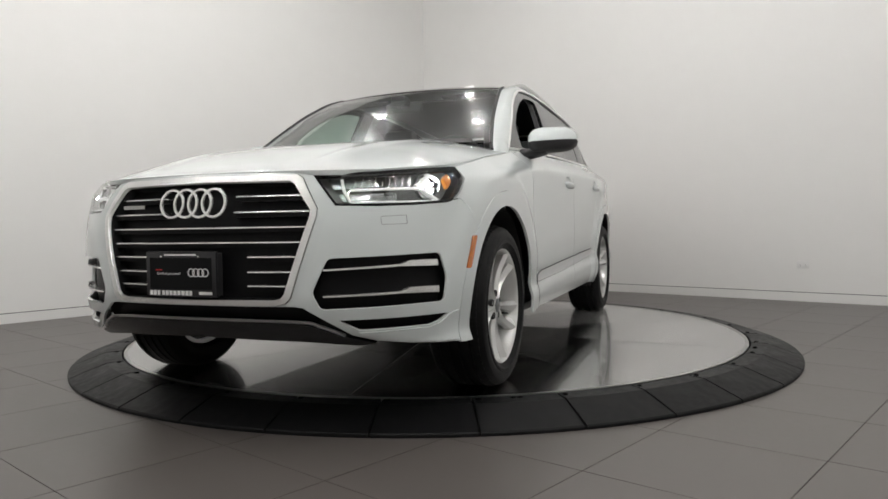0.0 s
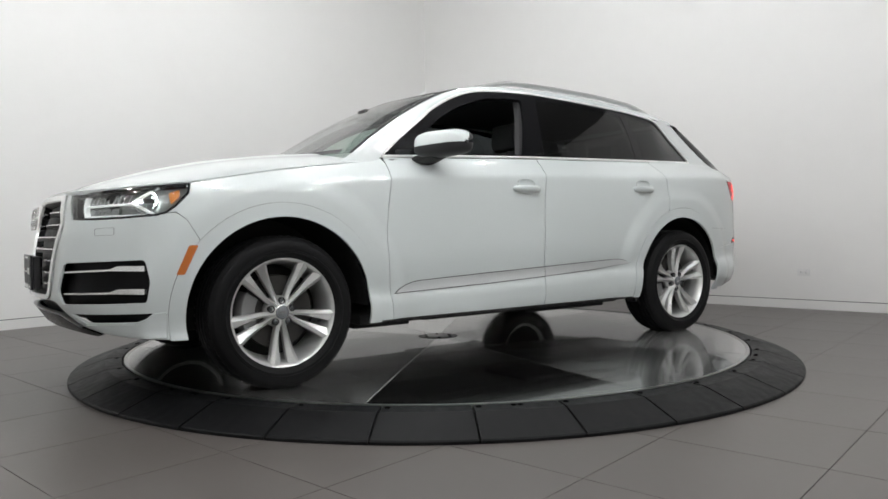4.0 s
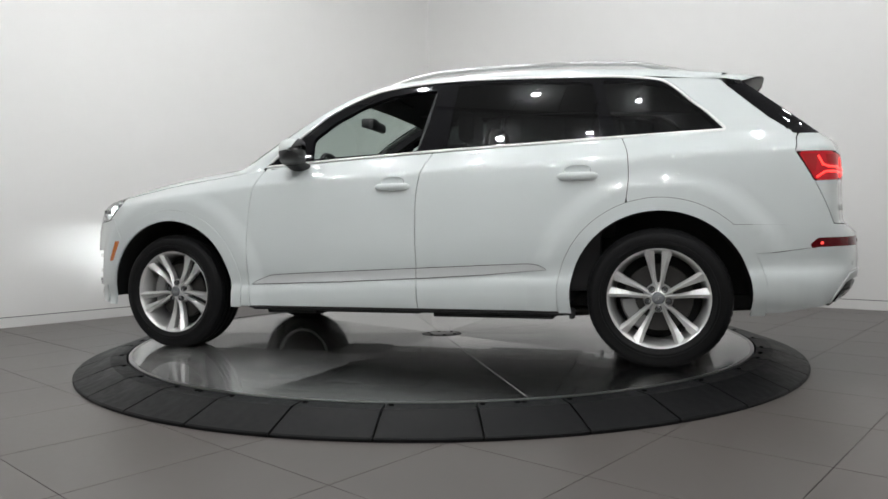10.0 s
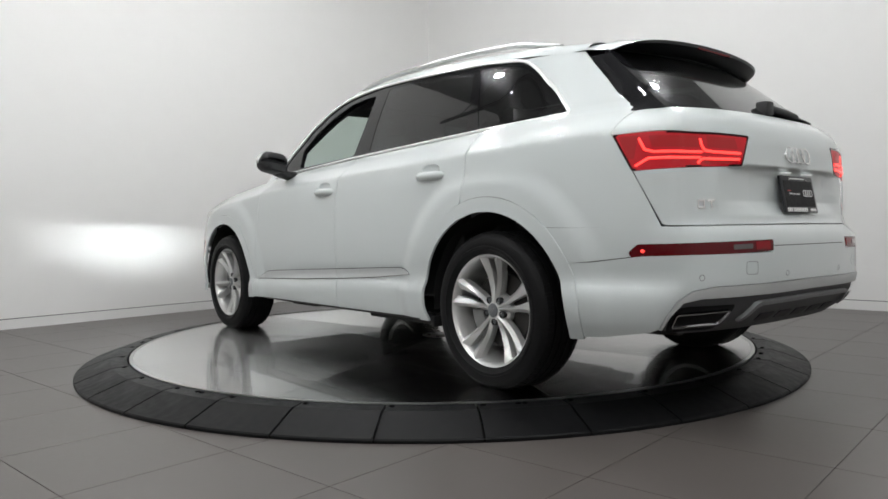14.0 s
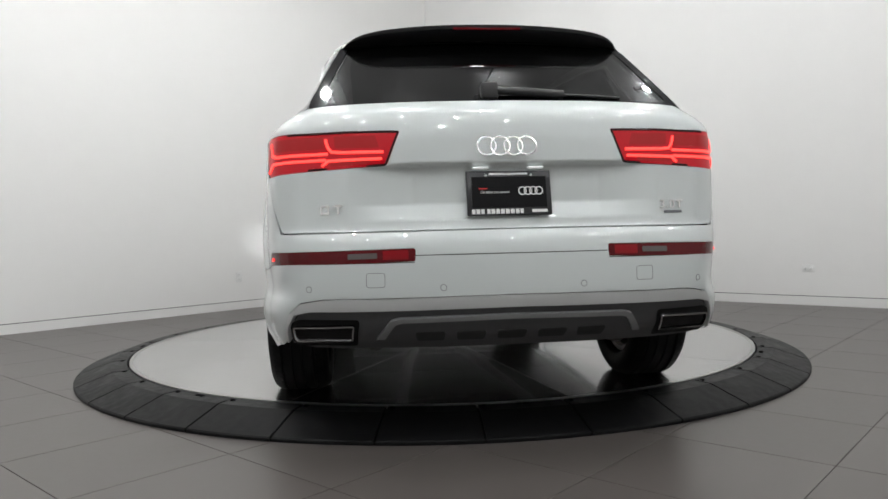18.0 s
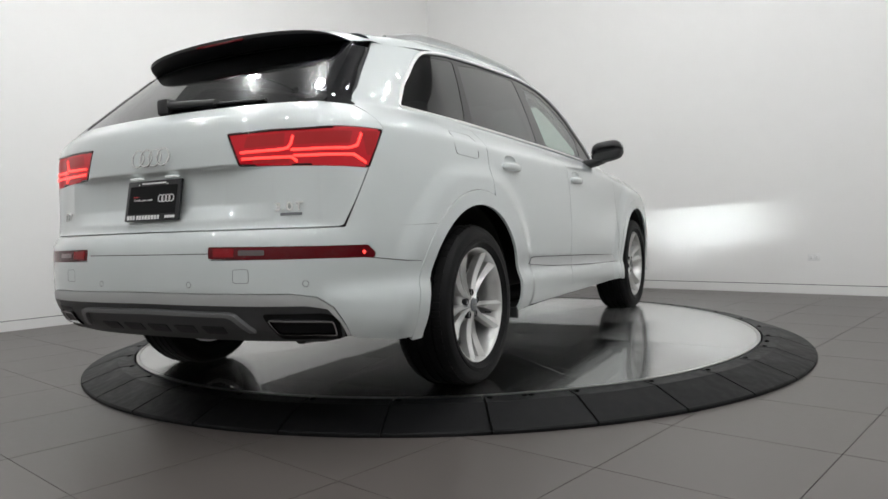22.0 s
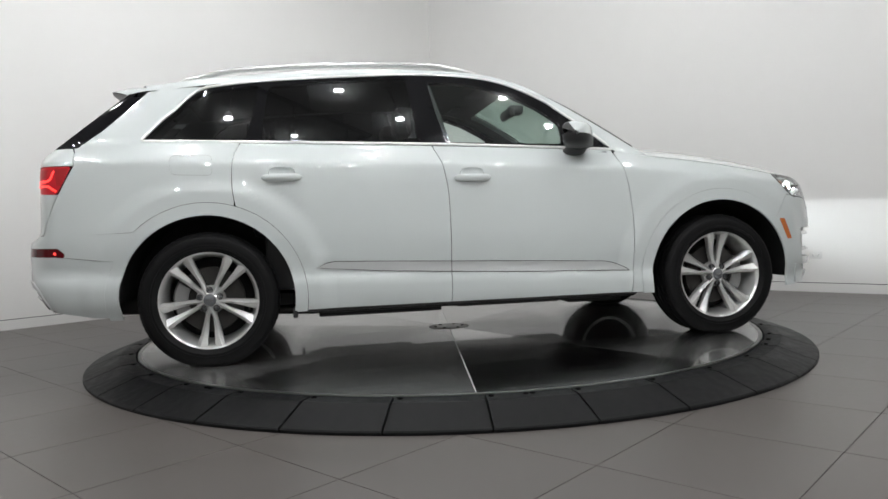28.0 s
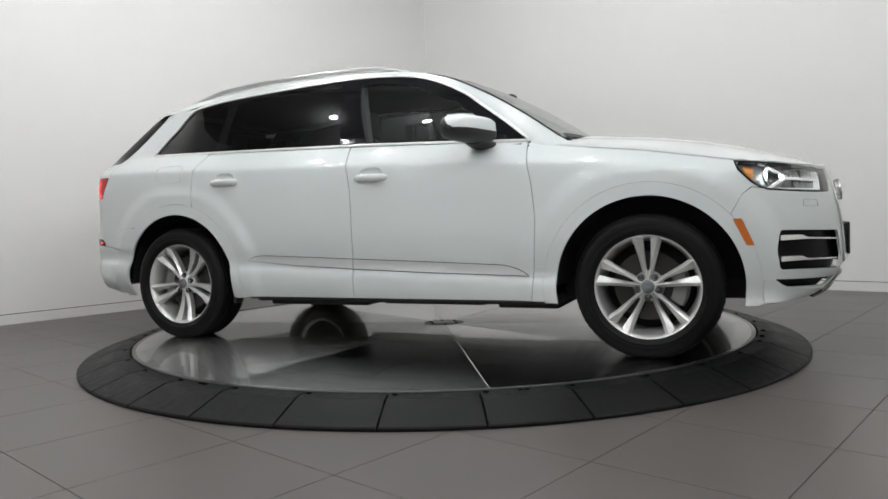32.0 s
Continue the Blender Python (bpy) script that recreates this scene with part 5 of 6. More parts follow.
def roof_side(mirror):
    q = side_skin(0.985, 1.165, -0.004)
    rows = [[tuple(q + (np.array([1.13, 0.80, 1.168]) - q) * t) for t in (-0.02, 0.08, 0.2, 0.35, 0.5, 0.65, 0.8, 0.92, 1.0)]]
    for j in range(61):
        k = j / 6
        o = side_skin(float(OUT_X(k)), float(OUT_Z(k)), 0.0)
        i = inner(k)
        bulge = np.array([0.03 if k < 3 else 0.0, 0.55, 0.8])
        bulge = bulge / np.linalg.norm(bulge) * np.linalg.norm(i - o) * 0.16
        rows.append([tuple(o * (1 - t) + i * t + bulge * 4 * t * (1 - t)) for t in (-0.02, 0.08, 0.2, 0.35, 0.5, 0.65, 0.8, 0.92, 1.0)])
    loft("roof_pillar", rows, car_white, car, "white windscreen pillar and roof edge", False, mirror)
    sgn = -1 if mirror else 1
    pts = []
    for k in range(25):
        u = k / 24
        x = 0.08 - 1.72 * u
        kk = np.interp(-x, [-float(INNER[0](q)) for q in range(11)], range(11))
        i = inner(kk)
        lift = 0.040 * min(1, math.sin(math.pi * min(max(u, 0.0), 1.0)) * 2.2)
        pts.append((x, sgn * (i[1] + 0.035), i[2] - 0.004 + lift))
    tube("roof_rail", pts, 0.017, satin_silver_bright, car, "silver roof rail", 10, False, 0.9)


satin_silver_bright = material("rail_silver", (0.60, 0.60, 0.595), 0.28, 0.85)
sided(roof_side)


def screen_point(u, k, bulge, lift):
    i = inner(k)
    return (i[0] + bulge * (1 - u * u), i[1] * u, i[2] + lift * (1 - abs(u) ** 2.4))


us = [-1 + 2 * j / 28 for j in range(29)]
rows = [[screen_point(u, k / 5, 0.104 - 0.006 * k / 5, 0.012) for u in us] for k in range(0, 17)]
windscreen = loft("windscreen", rows, screen_glass, car, "clear windscreen with a dark upper edge", False, False, False, 60)
windscreen.visible_shadow = False
for sgn in (1, -1):
    tube("screen_moulding", [tuple(inner(k / 4) * np.array([1, sgn, 1]) + np.array([0.004, -0.013 * sgn, 0.003])) for k in range(0, 15)], 0.006, plastic_black, windscreen, "black side moulding", 6)
rows = [[screen_point(u, k / 5, 0.1045 - 0.006 * k / 5, 0.014 if k / 5 > 3 else 0.012) for u in us] for k in (15.2, 16, 17)]
loft("screen_header", [[(x, y, z + 0.003) for x, y, z in r] for r in rows], gloss_black, windscreen, "black band along the screen's edge")
rows = [[(lambda p: (p[0] + 0.0, p[1], p[2] + 0.004))(screen_point(u, k / 5, 0.104 - 0.006 * k / 5, 0.012)) for u in us[2:-2]] for k in (0, 0.4, 0.8)]
loft("cowl", rows, plastic_black, car, "black cowl under the windscreen")
rows = []
for j in range(34):
    k = 3.4 + (10 - 3.4) * j / 33
    rows.append([screen_point(u, k, 0.084 * max(0.0, (6 - k) / 2.6) ** 1.2 if k < 6 else 0.0, 0.014 + 0.012 * min(1, (k - 3.4) / 2)) for u in us])
loft("roof", rows, car_white, car, "white roof panel")
# rear spoiler
ys = [-0.636 + 1.272 * j / 36 for j in range(37)]
top, under = [], []
for y in ys:
    u = abs(y) / 0.636
    end = (-1.845 + 0.07 * u ** 4, y, 1.671 - 0.026 * u ** 2 - 0.040 * u ** 6)
    tip = (-2.092 + 0.075 * u ** 2.2 + 0.085 * u ** 10, y * (1 - 0.06 * u ** 3), 1.642 - 0.034 * u ** 2.2 - 0.026 * u ** 10)
    midp = ((end[0] + tip[0]) / 2, y, (end[2] + tip[2]) / 2 + 0.010 * (1 - u ** 6))
    low = (tip[0] + 0.004, tip[1], tip[2] - 0.013 * (1 - u ** 8))
    root_z = 1.598 - 0.014 * u
    g = rear_glass(min(abs(y), 0.60) * (1 if y > 0 else -1) / (1 - 0.5 * (root_z - 1.275)), root_z, 0.004)
    top.append([end, midp, tip])
    under.append([tip, low, ((low[0] + g[0]) / 2 + 0.005, (low[1] + g[1]) / 2, (low[2] + g[2]) / 2 - 0.004), tuple(g)])
loft("spoiler", top, car_white, tailgate, "white roof spoiler", smooth=60)
loft("spoiler_underside", under, gloss_soft, tailgate, "black spoiler underside", smooth=50)
part("brake_lamp", boxed(-2.0885, -2.081, -0.14, 0.14, 1.622, 1.632, 0.002), lens_dark_red, tailgate, "dark red high brake lamp")


def door_mirror(mirror):
    rows_low, rows_top, back = [], [], []
    for k in range(17):
        u = 0.5 - 0.5 * math.cos(math.pi * k / 16)
        y = 0.862 + 0.256 * u
        r = max(0.02, 1 - abs(2 * u - 1) ** 4.5) ** 0.5 * (1.0 - 0.10 * u)
        cx = 0.628 - 0.50 * (y - 0.93)
        mid = 1.258 + 0.018 * u
        fore, aft, low, high = 0.084 * r, 0.105 * r, 0.066 * r, 0.086 * r
        n = 10
        xs = [cx - aft + (fore + aft) * (0.5 - 0.5 * math.cos(math.pi * j / n)) for j in range(n + 1)]
        rows_low.append([(x, y, mid - low * math.sin(math.pi * j / n) ** 0.45) for j, x in enumerate(xs)])
        rows_top.append([(x, y, mid + high * math.sin(math.pi * (0.04 + 0.96 * j / n)) ** 0.40) for j, x in enumerate(xs)])
        back.append([(xs[0] + 0.008 + 0.006 * (1 - abs(2 * v - 1) ** 3) + 0.022 * v, y, mid - low * 0.80 + (low + high) * 0.66 * v) for v in (0, 0.2, 0.4, 0.6, 0.8, 1)])
    body = loft("door_mirror", rows_low, plastic_black, car, "door mirror with a white cap", False, mirror, False, 50)
    loft("mirror_edge", [row[:4] for row in rows_top], plastic_black, body, "black mirror edge", False, mirror, False, 50)
    loft("mirror_cap", [row[3:] for row in rows_top], car_white, body, "white mirror cap", False, mirror, False, 50)
    loft("mirror_rim", back[1:-1], plastic_black, body, "black mirror rim", False, mirror, False, 50)
    loft("mirror_glass", [[(x - 0.004, y, z) for x, y, z in row[1:-1]] for row in back[3:-2]], mirror_dark_reflection, body, "mirror glass coloured dark for what it reflects", False, mirror, False, 50)
    rows = []
    for u in (0.0, 0.25, 0.5, 0.75, 1.0):
        y = 0.795 + 0.165 * u
        w, h = 0.070 - 0.005 * u, 0.032
        zc = 1.196 + 0.030 * u * u
        rows.append([(0.625 - 0.02 * u + w * math.cos(t * math.pi / 6), y, zc + h * math.sin(t * math.pi / 6)) for t in range(12)])
    loft("mirror_foot", rows, plastic_black, body, "black mirror foot", True, mirror, True, 60)


# the car's dark reflection is put into the glass's base colour
mirror_dark_reflection = material("mirror_dark_reflection", (0.03, 0.03, 0.032), 0.06)
sided(door_mirror)

# inner body, floor pan and underside
def inner_shell(mirror):
    loop = sx((0.95, 1.17), (-0.2, 1.22), (-1.3, 1.255), (-1.8, 1.26)) + [(LONG - 1.125, 1.1), (LONG - 0.925, 0.8), (LONG - 0.925, 0.42)] + hub_arc(-HUB_X, ARCH_R + 0.015, 180, 0, 20) + hub_arc(HUB_X, ARCH_R + 0.015, 180, 0, 20) + [(1.16, 0.80), (1.17, 0.86), (1.20, 0.95), (1.20, 1.0)] + sx((1.5, 1.08))
    patch("inner_shell", loop, deeper(skin, 0.018), under_black, car, "dark inner body", (), 0.08, 0, 0, mirror)


sided(inner_shell)
patch("inner_shell", both([(0.0, 0.98), (0.40, 0.97), (0.52, 0.86), (1.05, 0.86), (1.05, 0.40), (0.5, 0.42), (0.0, 0.42)]), deeper(front_skin, 0.085), under_black, car, "dark inner body", (), 0.08, 0, 0)
patch("inner_shell", both([(0.0, 1.26), (0.98, 1.25), (1.03, 1.16), (0.96, 1.0), (0.88, 0.80), (1.05, 0.78), (1.05, 0.42), (0.0, 0.42)]), deeper(rear_skin, 0.045), under_black, car, "dark inner body", (), 0.08, 0, 0)
part("floor_pan", boxed(-1.0, 1.02, -0.80, 0.80, 0.305, 0.37, 0.02), under_black, car, "black underside", 30)
for x0, x1, y, z0, z1 in ((-2.18, -0.98, 0.60, 0.345, 0.42), (1.0, 2.10, 0.60, 0.335, 0.44), (-0.92, -0.20, 0.74, 0.278, 0.3035), (-0.10, 0.55, 0.70, 0.288, 0.3035), (0.62, 0.98, 0.66, 0.270, 0.3035)):
    part("under_tray", boxed(x0, x1, -y, y, z0, z1, 0.008), under_black, car, "black underbody tray", 30)
for sgn in (1, -1):
    part("sill", boxed(-0.985, 0.985, sgn * 0.86 - 0.02, sgn * 0.86 + 0.02, 0.326, 0.37, 0.008), plastic_black, car, "black sill edge", 30)
    part("jacking_flap", boxed(-1.06, -1.035, sgn * 0.90 - 0.05, sgn * 0.90 + 0.02, 0.305, 0.36, 0.005), plastic_black, car, "black stone guard", 30)
for y, x0, x1, r in ((0.35, -2.2, 0.9, 0.035), (-0.35, -2.2, 0.9, 0.035)):
    tube("exhaust_pipe", [(x1, y * 0.4, 0.285), (0.2, y * 0.7, 0.275), (-1.0, y, 0.29), (x0, y * 1.4, 0.37)], r, brake_iron, car, "steel exhaust pipe", 10)


# ---- wheels ----
SPOKE_IN = Curve((0.03, 0.0), (0.055, 0.001), (0.08, 0.0060), (0.11, 0.0115), (0.15, 0.0145), (0.20, 0.0170), (0.25, 0.0190))
SPOKE_OUT = Curve((0.03, 0.019), (0.055, 0.0225), (0.08, 0.0290), (0.11, 0.0360), (0.15, 0.0455), (0.20, 0.0580), (0.25, 0.0735))


def build_wheel(name):
    """A wheel with its outer side towards +y; the axle is the origin."""
    wheel = new(name)
    R = 0.366
    prof = [(0.252, -0.10), (0.262, -0.118), (0.300, -0.130), (0.335, -0.127), (0.352, -0.115), (0.362, -0.095)]
    for c in (-0.066, -0.022, 0.022, 0.066):
        prof += [(R - 0.0005, c - 0.010 if c > -0.066 else -0.084), (R, c - 0.006), (R - 0.009, c - 0.005), (R - 0.009, c + 0.005), (R, c + 0.006)]
    prof += [(R - 0.0005, 0.084), (0.362, 0.095), (0.352, 0.115), (0.345, 0.119), (0.343, 0.123), (0.335, 0.127), (0.312, 0.131), (0.300, 0.130), (0.298, 0.133), (0.286, 0.133), (0.284, 0.129), (0.270, 0.122), (0.262, 0.116), (0.254, 0.100)]
    part("tyre", lathe(bmesh.new(), prof, 72, "y", None, True), tyre_rubber, wheel, "black road tyre", "closed")
    bm = bmesh.new()
    for k in range(60):
        for s in (1, -1):
            a = radians(6 * k + (3 if s < 0 else 0))
            m = Matrix.Rotation(-a, 4, "Y") @ Matrix.Translation((R - 0.0025, s * 0.090, 0)) @ Matrix.Rotation(radians(18 * s), 4, "Z")
            vs = [m @ Vector(p) for p in ((0.0008, -0.016, -0.011), (0.0008, 0.016, -0.011), (0.0008, 0.016, 0.011), (0.0008, -0.016, 0.011), (-0.006, -0.018, -0.013), (-0.006, 0.018, -0.013), (-0.006, 0.018, 0.013), (-0.006, -0.018, 0.013))]
            v = [bm.verts.new(p) for p in vs]
            for q in ((0, 1, 2, 3), (0, 4, 5, 1), (1, 5, 6, 2), (2, 6, 7, 3), (3, 7, 4, 0)):
                bm.faces.new([v[i] for i in q])
    bmesh.ops.recalc_face_normals(bm, faces=bm.faces)
    tagged(part("tread", bm, tyre_rubber, wheel, "tread blocks on the tyre's shoulders"), kind="stuff")
    rim = part("rim", lathe(bmesh.new(), [(0.246, -0.09), (0.246, 0.085), (0.262, 0.105), (0.264, 0.112), (0.260, 0.115), (0.253, 0.110), (0.246, 0.098), (0.239, 0.07), (0.228, 0.0), (0.226, -0.09)], 72, "y", None, True), alloy, wheel, "silver alloy rim with five double spokes", "closed")
    for k in range(5):
        for s in (1, -1):
            centre = radians(-90 + 72 * k)
            d, n = Vector((math.cos(centre), 0, math.sin(centre))), Vector((-math.sin(centre), 0, math.cos(centre))) * s
            rows = []
            for j in range(11):
                u = j / 10
                r = 0.034 + 0.219 * u
                near, far = float(SPOKE_IN(r)), float(SPOKE_OUT(r))
                y = 0.082 + 0.026 * u ** 2 - 0.010 * math.sin(math.pi * min(1, u * 1.1))
                fold = near + (far - near) * (0.30 + 0.38 * u)
                sink = 0.012 * min(1, 4 * u)
                rows.append([tuple(d * (r * (1 - u) + math.sqrt(r * r - w * w) * u) + n * w + Vector((0, yy, 0))) for w, yy in ((near, y - 0.045), (near, y - sink), (near + 0.002, y - sink + 0.001), (fold, y + 0.006), (far - 0.002, y - 0.007), (far, y - 0.010), (far, y - 0.045))])
            loft("spoke", rows, alloy, wheel, "", True, False, True, 25)
    hub = part("hub", lathe(bmesh.new(), [(0.0, 0.088), (0.030, 0.088), (0.034, 0.084), (0.042, 0.080), (0.066, 0.068), (0.078, 0.045), (0.078, 0.0), (0.0, 0.0)], 40, "y"), alloy, wheel, "", 35)
    part("centre_cap", lathe(bmesh.new(), [(0.0, 0.0925), (0.029, 0.0915), (0.033, 0.088), (0.0, 0.087)], 32, "y"), cap_grey, wheel, "grey centre cap", 40)
    for k in range(4):
        part("ring", lathe(bmesh.new(), [(0.0046, 0.0922), (0.0046, 0.0935), (0.006, 0.0935), (0.006, 0.0922)], 14, "y", Matrix.Translation(((k - 1.5) * 0.0085, 0, 0)), True), chrome, wheel, "", "closed")
    for k in range(5):
        a = radians(90 + 72 * k)
        m = Matrix.Translation((0.055 * math.cos(a), 0, 0.055 * math.sin(a)))
        part("bolt_well", lathe(bmesh.new(), [(0.0165, 0.082), (0.0165, 0.062), (0.0125, 0.062), (0.0125, 0.083)], 16, "y", m, True), plastic_black, wheel, "dark bolt well", "closed")
        part("wheel_bolt", lathe(bmesh.new(), [(0.0, 0.080), (0.009, 0.079), (0.011, 0.074), (0.011, 0.05), (0.0, 0.05)], 6, "y", m), cap_grey, wheel, "dark wheel bolt", 40)
    part("valve", lathe(bmesh.new(), [(0.0, 0.03), (0.003, 0.03), (0.004, 0.0), (0.0, 0.0)], 8, "y", Matrix.Translation((-0.20, 0.05, -0.06))), plastic_black, wheel, "", 40)
    part("brake_disc", lathe(bmesh.new(), [(0.07, 0.02), (0.175, 0.02), (0.178, 0.015), (0.178, -0.012), (0.07, -0.012)], 48, "y", None, True), brake_iron, wheel, "grey brake disc", "closed")
    rows = []
    for a in range(-32, 33, 8):
        d = Vector((math.cos(radians(a)), 0, math.sin(radians(a))))
        rows.append([tuple(d * r + Vector((0, y, 0))) for r, y in ((0.120, -0.04), (0.120, 0.040), (0.140, 0.048), (0.185, 0.046), (0.196, 0.03), (0.196, -0.04))])
    loft("caliper", rows, caliper_grey, wheel, "grey brake caliper", True, False, True, 40)
    part("backing", lathe(bmesh.new(), [(0.0, -0.05), (0.22, -0.05), (0.224, -0.06), (0.0, -0.065)], 40, "y"), under_black, wheel, "dark brake shield", 40)
    return tagged(wheel, "alloy wheel with a black tyre")


first = build_wheel("wheel")
first.parent = car
WHEEL_Y = 0.832


def copy_wheel(m):
    made = copy_thing(first, m)
    return made


first.matrix_basis = pose(HUB_X, WHEEL_Y, HUB_Z - 0.001)
copy_wheel(pose(-HUB_X, WHEEL_Y, HUB_Z - 0.001, 0, 36, 0))
copy_wheel(pose(HUB_X, -WHEEL_Y, HUB_Z - 0.001, 0, 0, 180) @ pose(0, 0, 0, 0, 180, 0))
copy_wheel(pose(-HUB_X, -WHEEL_Y, HUB_Z - 0.001, 0, 0, 180))


# ---- cabin ----
def seat(x, y, w=0.25):
    """A front seat: cushion, backrest, headrest."""
    s = new("seat")
    s.parent = car
    tagged(s, "black leather front seat")
    s.matrix_basis = pose(x, y, 0)
    part("cushion", boxed(-0.26, 0.27, -w, w, 0.58, 0.74, 0.05), cloth_black, s, "", 40)
    rows = []
    for k in range(9):
        u = k / 8
        z = 0.70 + 0.62 * u
        xb = -0.24 - 0.20 * u
        ww = w * (1.0 - 0.22 * u ** 3)
        rows.append([(xb + d, yy * ww, z) for d, yy in ((0.10, -0.9), (0.13, -1.0), (0.03, -1.02), (-0.05, -0.8), (-0.05, 0.8), (0.03, 1.02), (0.13, 1.0), (0.10, 0.9), (0.075, 0.0))])
    loft("backrest", rows, cloth_black, s, "", True, False, True, 50)
    part("headrest", boxed(-0.535, -0.42, -0.125, 0.125, 1.345, 1.525, 0.035), cloth_black, s, "", 40)
    for d in (-0.06, 0.06):
        part("post", boxed(-0.475, -0.463, d - 0.006, d + 0.006, 1.30, 1.36), chrome, s)
    return s


seat(0.12, 0.40)
seat(0.12, -0.40)
bench = new("rear_bench")
bench.parent = car
tagged(bench, "black leather rear bench")
part("cushion", boxed(-1.15, -0.62, -0.66, 0.66, 0.60, 0.78, 0.05), cloth_black, bench, "", 40)
part("backrest", boxed(-1.28, -1.12, -0.66, 0.66, 0.74, 1.27, 0.05), cloth_black, bench, "", 40)
for y in (-0.45, 0.0, 0.45):
    part("headrest", boxed(-1.30, -1.20, y - 0.12, y + 0.12, 1.29, 1.43, 0.03), cloth_black, bench, "", 40)
part("cabin_floor", boxed(-2.2, 1.0, -0.52, 0.52, 0.40, 0.46), cloth_black, car, "dark cabin floor")
part("load_cover", boxed(-2.2, -1.30, -0.72, 0.72, 1.08, 1.11, 0.01), cloth_black, car, "dark load cover")
rows = []
for k in range(11):
    x = 0.30 - 2.0 * k / 10
    kk = np.interp(-x, [-float(INNER[0](q)) for q in range(11)], range(11))
    i = inner(kk)
    rows.append([(x, i[1] * 1.04 * u, i[2] - 0.055 + 0.012 * (1 - u * u)) for u in (-1, -0.75, -0.4, 0, 0.4, 0.75, 1)])
loft("headliner", rows, liner_grey, car, "grey cloth headliner")
rows = []
for k in range(15):
    y = -0.76 + 1.52 * k / 14
    hump = 0.03 * math.exp(-((y - 0.38) / 0.16) ** 2)
    rows.append([(1.12 - 0.08 * abs(y), y, 1.16), (0.95, y, 1.195 + hump), (0.76, y, 1.185 + hump), (0.66, y, 1.12), (0.64, y, 0.95), (0.72, y, 0.70), (1.0, y, 0.70)])
loft("dashboard", rows, plastic_black, car, "black dashboard", True, False, True, 50)
wheel_m = Matrix.Translation((0.58, 0.40, 1.145)) @ Matrix.Rotation(radians(-68), 4, "Y")
sw = new("steering_wheel")
sw.parent = car
sw.matrix_basis = wheel_m
tagged(sw, "black steering wheel")
tube("rim", [(0.185 * math.cos(2 * math.pi * k / 40), 0.185 * math.sin(2 * math.pi * k / 40), 0) for k in range(40)], 0.016, cloth_black, sw, "", 8, True)
part("boss", lathe(bmesh.new(), [(0.0, 0.03), (0.05, 0.025), (0.07, 0.0), (0.06, -0.05), (0.0, -0.05)], 20), plastic_black, sw, "", 50)
for a in (0, 180, 270):
    part("spoke", boxed(0.05, 0.18, -0.018, 0.018, -0.012, 0.002, 0.004), plastic_black, sw, "", 40, pose(0, 0, 0, 0, 0, a))
part("rear_view_mirror", boxed(0.43, 0.475, -0.125, 0.125, 1.515, 1.585, 0.018), plastic_black, car, "black rear-view mirror", 40)
part("mirror_stem", boxed(0.46, 0.56, -0.05, 0.05, 1.545, 1.61, 0.015), plastic_black, car, "black sensor housing", 40)
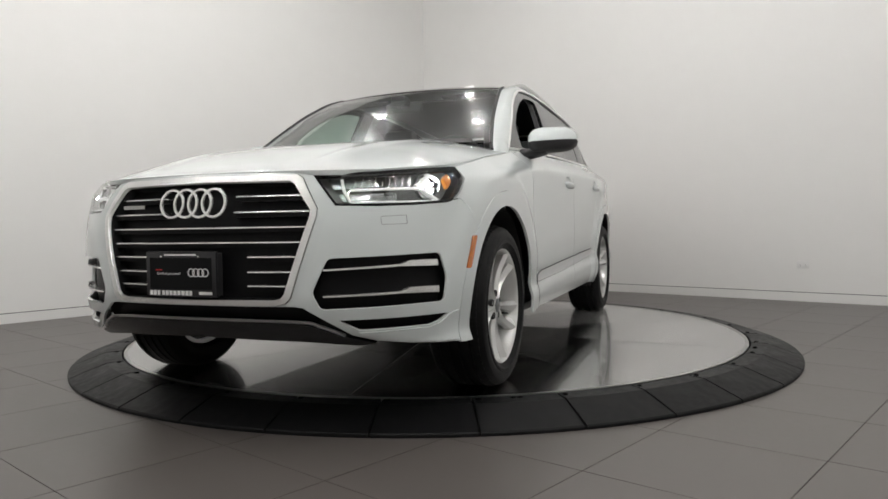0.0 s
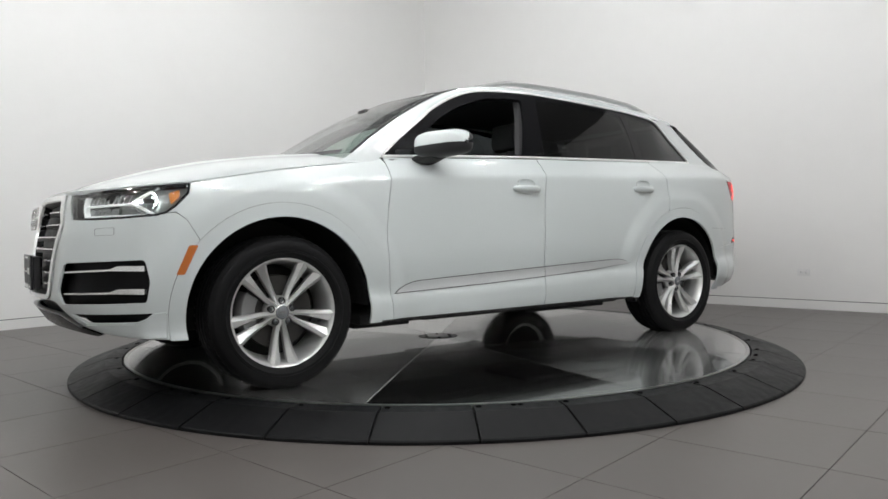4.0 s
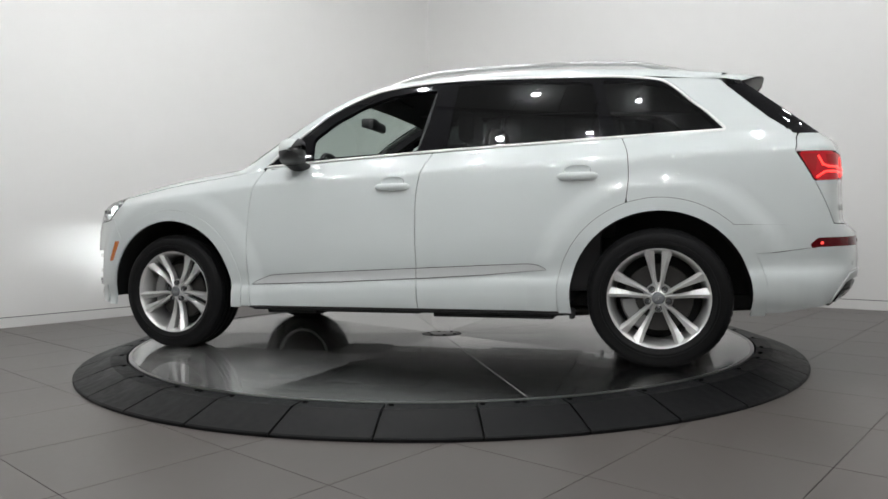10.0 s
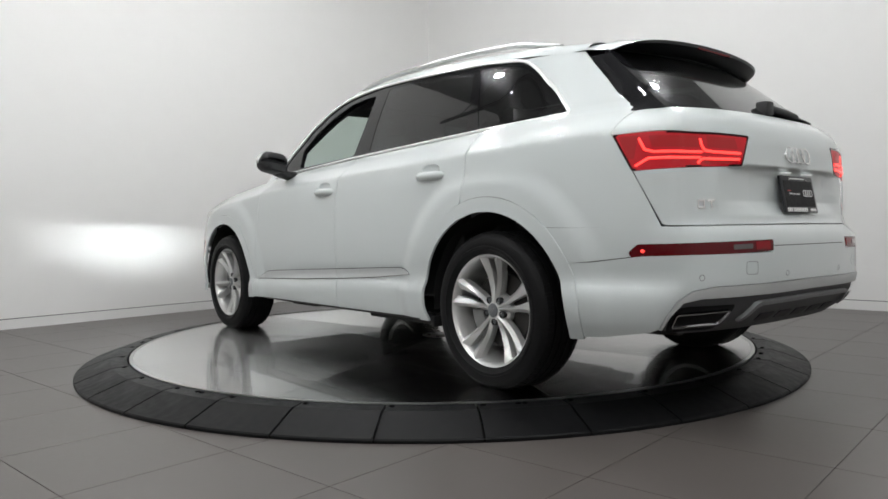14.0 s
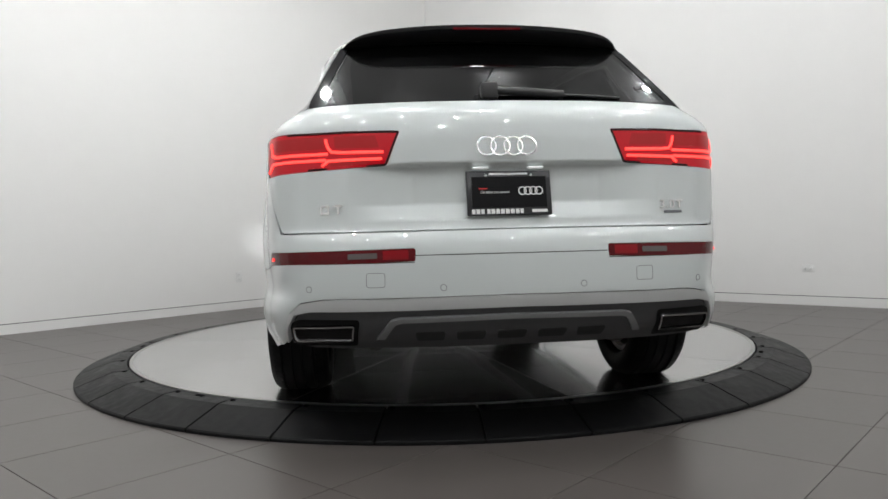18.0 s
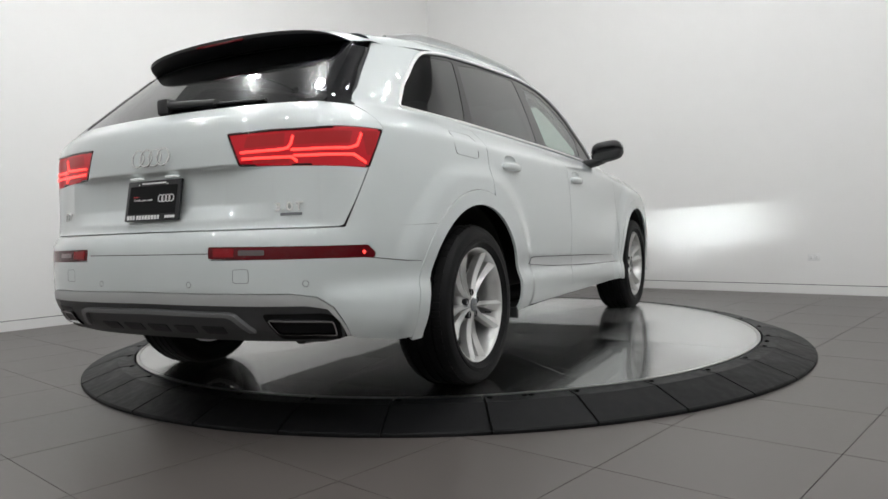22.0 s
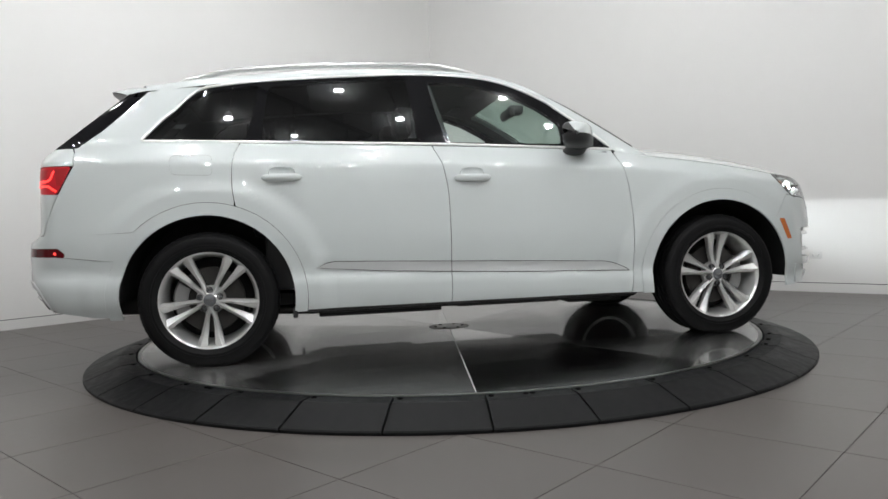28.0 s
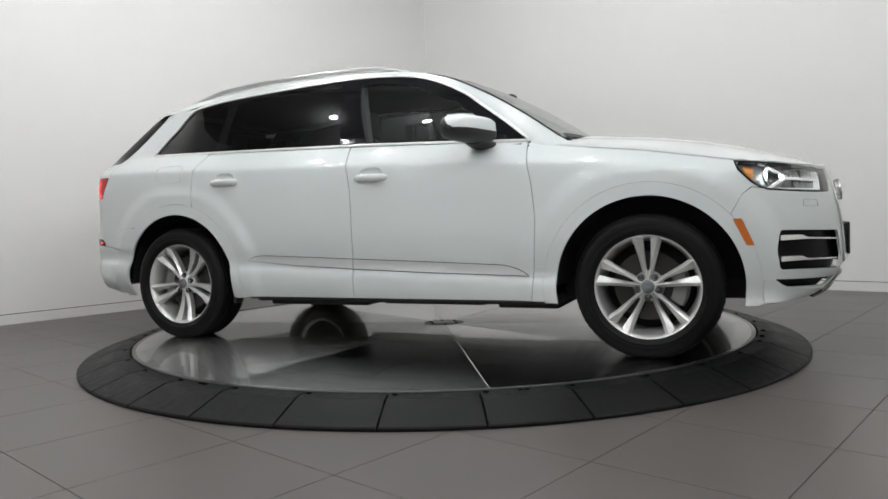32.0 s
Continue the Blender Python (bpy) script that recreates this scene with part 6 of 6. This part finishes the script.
for s in (1, -1):
    rows = []
    for k in range(7):
        u = k / 6
        q = side_skin(-0.17 - 0.10 * u, 1.25 + 0.40 * u)
        rows.append([(q[0] + d, s * (q[1] - e), q[2]) for d, e in ((0.045, 0.03), (0.06, 0.055), (-0.06, 0.075), (-0.06, 0.03))])
    loft("pillar_trim", rows, cloth_black, car, "black pillar trim", True, False, True, 50)
    rows = []
    for k in range(8):
        u = k / 7 * 3.6
        i = inner(u)
        rows.append([(i[0] - 0.03 + d, s * (i[1] - e), i[2] - 0.03 + h) for d, e, h in ((0.0, -0.02, 0.0), (-0.05, -0.02, -0.03), (-0.05, 0.02, -0.02), (0.0, 0.03, 0.01))])
    loft("pillar_trim", rows, cloth_black, car, "black windscreen pillar trim", True, False, True, 50)
    part("door_card", boxed(-1.2, 0.85, s * 0.80 - 0.03, s * 0.80 + 0.03, 0.45, 1.20, 0.02), plastic_black, car, "black door card", 40)
    part("sun_visor", boxed(0.10, 0.30, s * 0.36 - 0.17, s * 0.36 + 0.17, 1.625, 1.64, 0.005), liner_grey, car, "grey sun visor", 40, Matrix.Identity(4))
part("screen_sticker", boxed(0.0, 0.0005, -0.03, 0.03, -0.012, 0.012), print_white, windscreen, "small white sticker", None, Matrix.Translation((0.335, 0.40, 1.672)) @ Matrix.Rotation(radians(-58), 4, "Y"))

# ---- floor tiles ----
TILE, U0, V0 = 0.59, 1.56 % 0.59, -1.70 % 0.59
tile_mesh = bpy.data.meshes.new("tile")
bm = boxed(0.0015, TILE - 0.0015, 0.0015, TILE - 0.0015, -0.012, 0.0, 0.0008)
bm.to_mesh(tile_mesh)
bm.free()
tile_mesh.materials.append(tile_stone)
floor = bpy.data.objects["floor"]
spots = []
for i in range(-7, 15):
    for j in range(-15, 7):
        x, y = U0 + i * TILE, V0 + j * TILE
        if x > WALL_X - TILE and x < FAR_X and y > FAR_Y - TILE and y < WALL_Y:
            spots.append((math.hypot(x + TILE / 2, y + TILE / 2), x, y))
spots.sort()
rest = bmesh.new()
for k, (d, x, y) in enumerate(spots):
    inside = x > WALL_X and x + TILE < FAR_X and y > FAR_Y and y + TILE < WALL_Y
    if inside and k < 300:
        ob = new("tile", tile_mesh)
        ob.parent = floor
        ob.matrix_basis = pose(x, y, 0)
    else:
        box(rest, max(x, WALL_X) + 0.0015, min(x + TILE, FAR_X) - 0.0015, max(y, FAR_Y) + 0.0015, min(y + TILE, WALL_Y) - 0.0015, -0.012, 0.0)
tagged(part("tiles", rest, tile_stone, floor, "dark grey floor tiles"), kind="stuff")


def motions():
    walk(disc, [(t, pose(0, 0, 0, 0, 0, a)) for t, a in TURN])
    walk(car, [(t, pose(0, 0, 0, 0, 0, a) @ pose(0.0193, -0.0154, 0.0145)) for t, a in TURN])


motions()
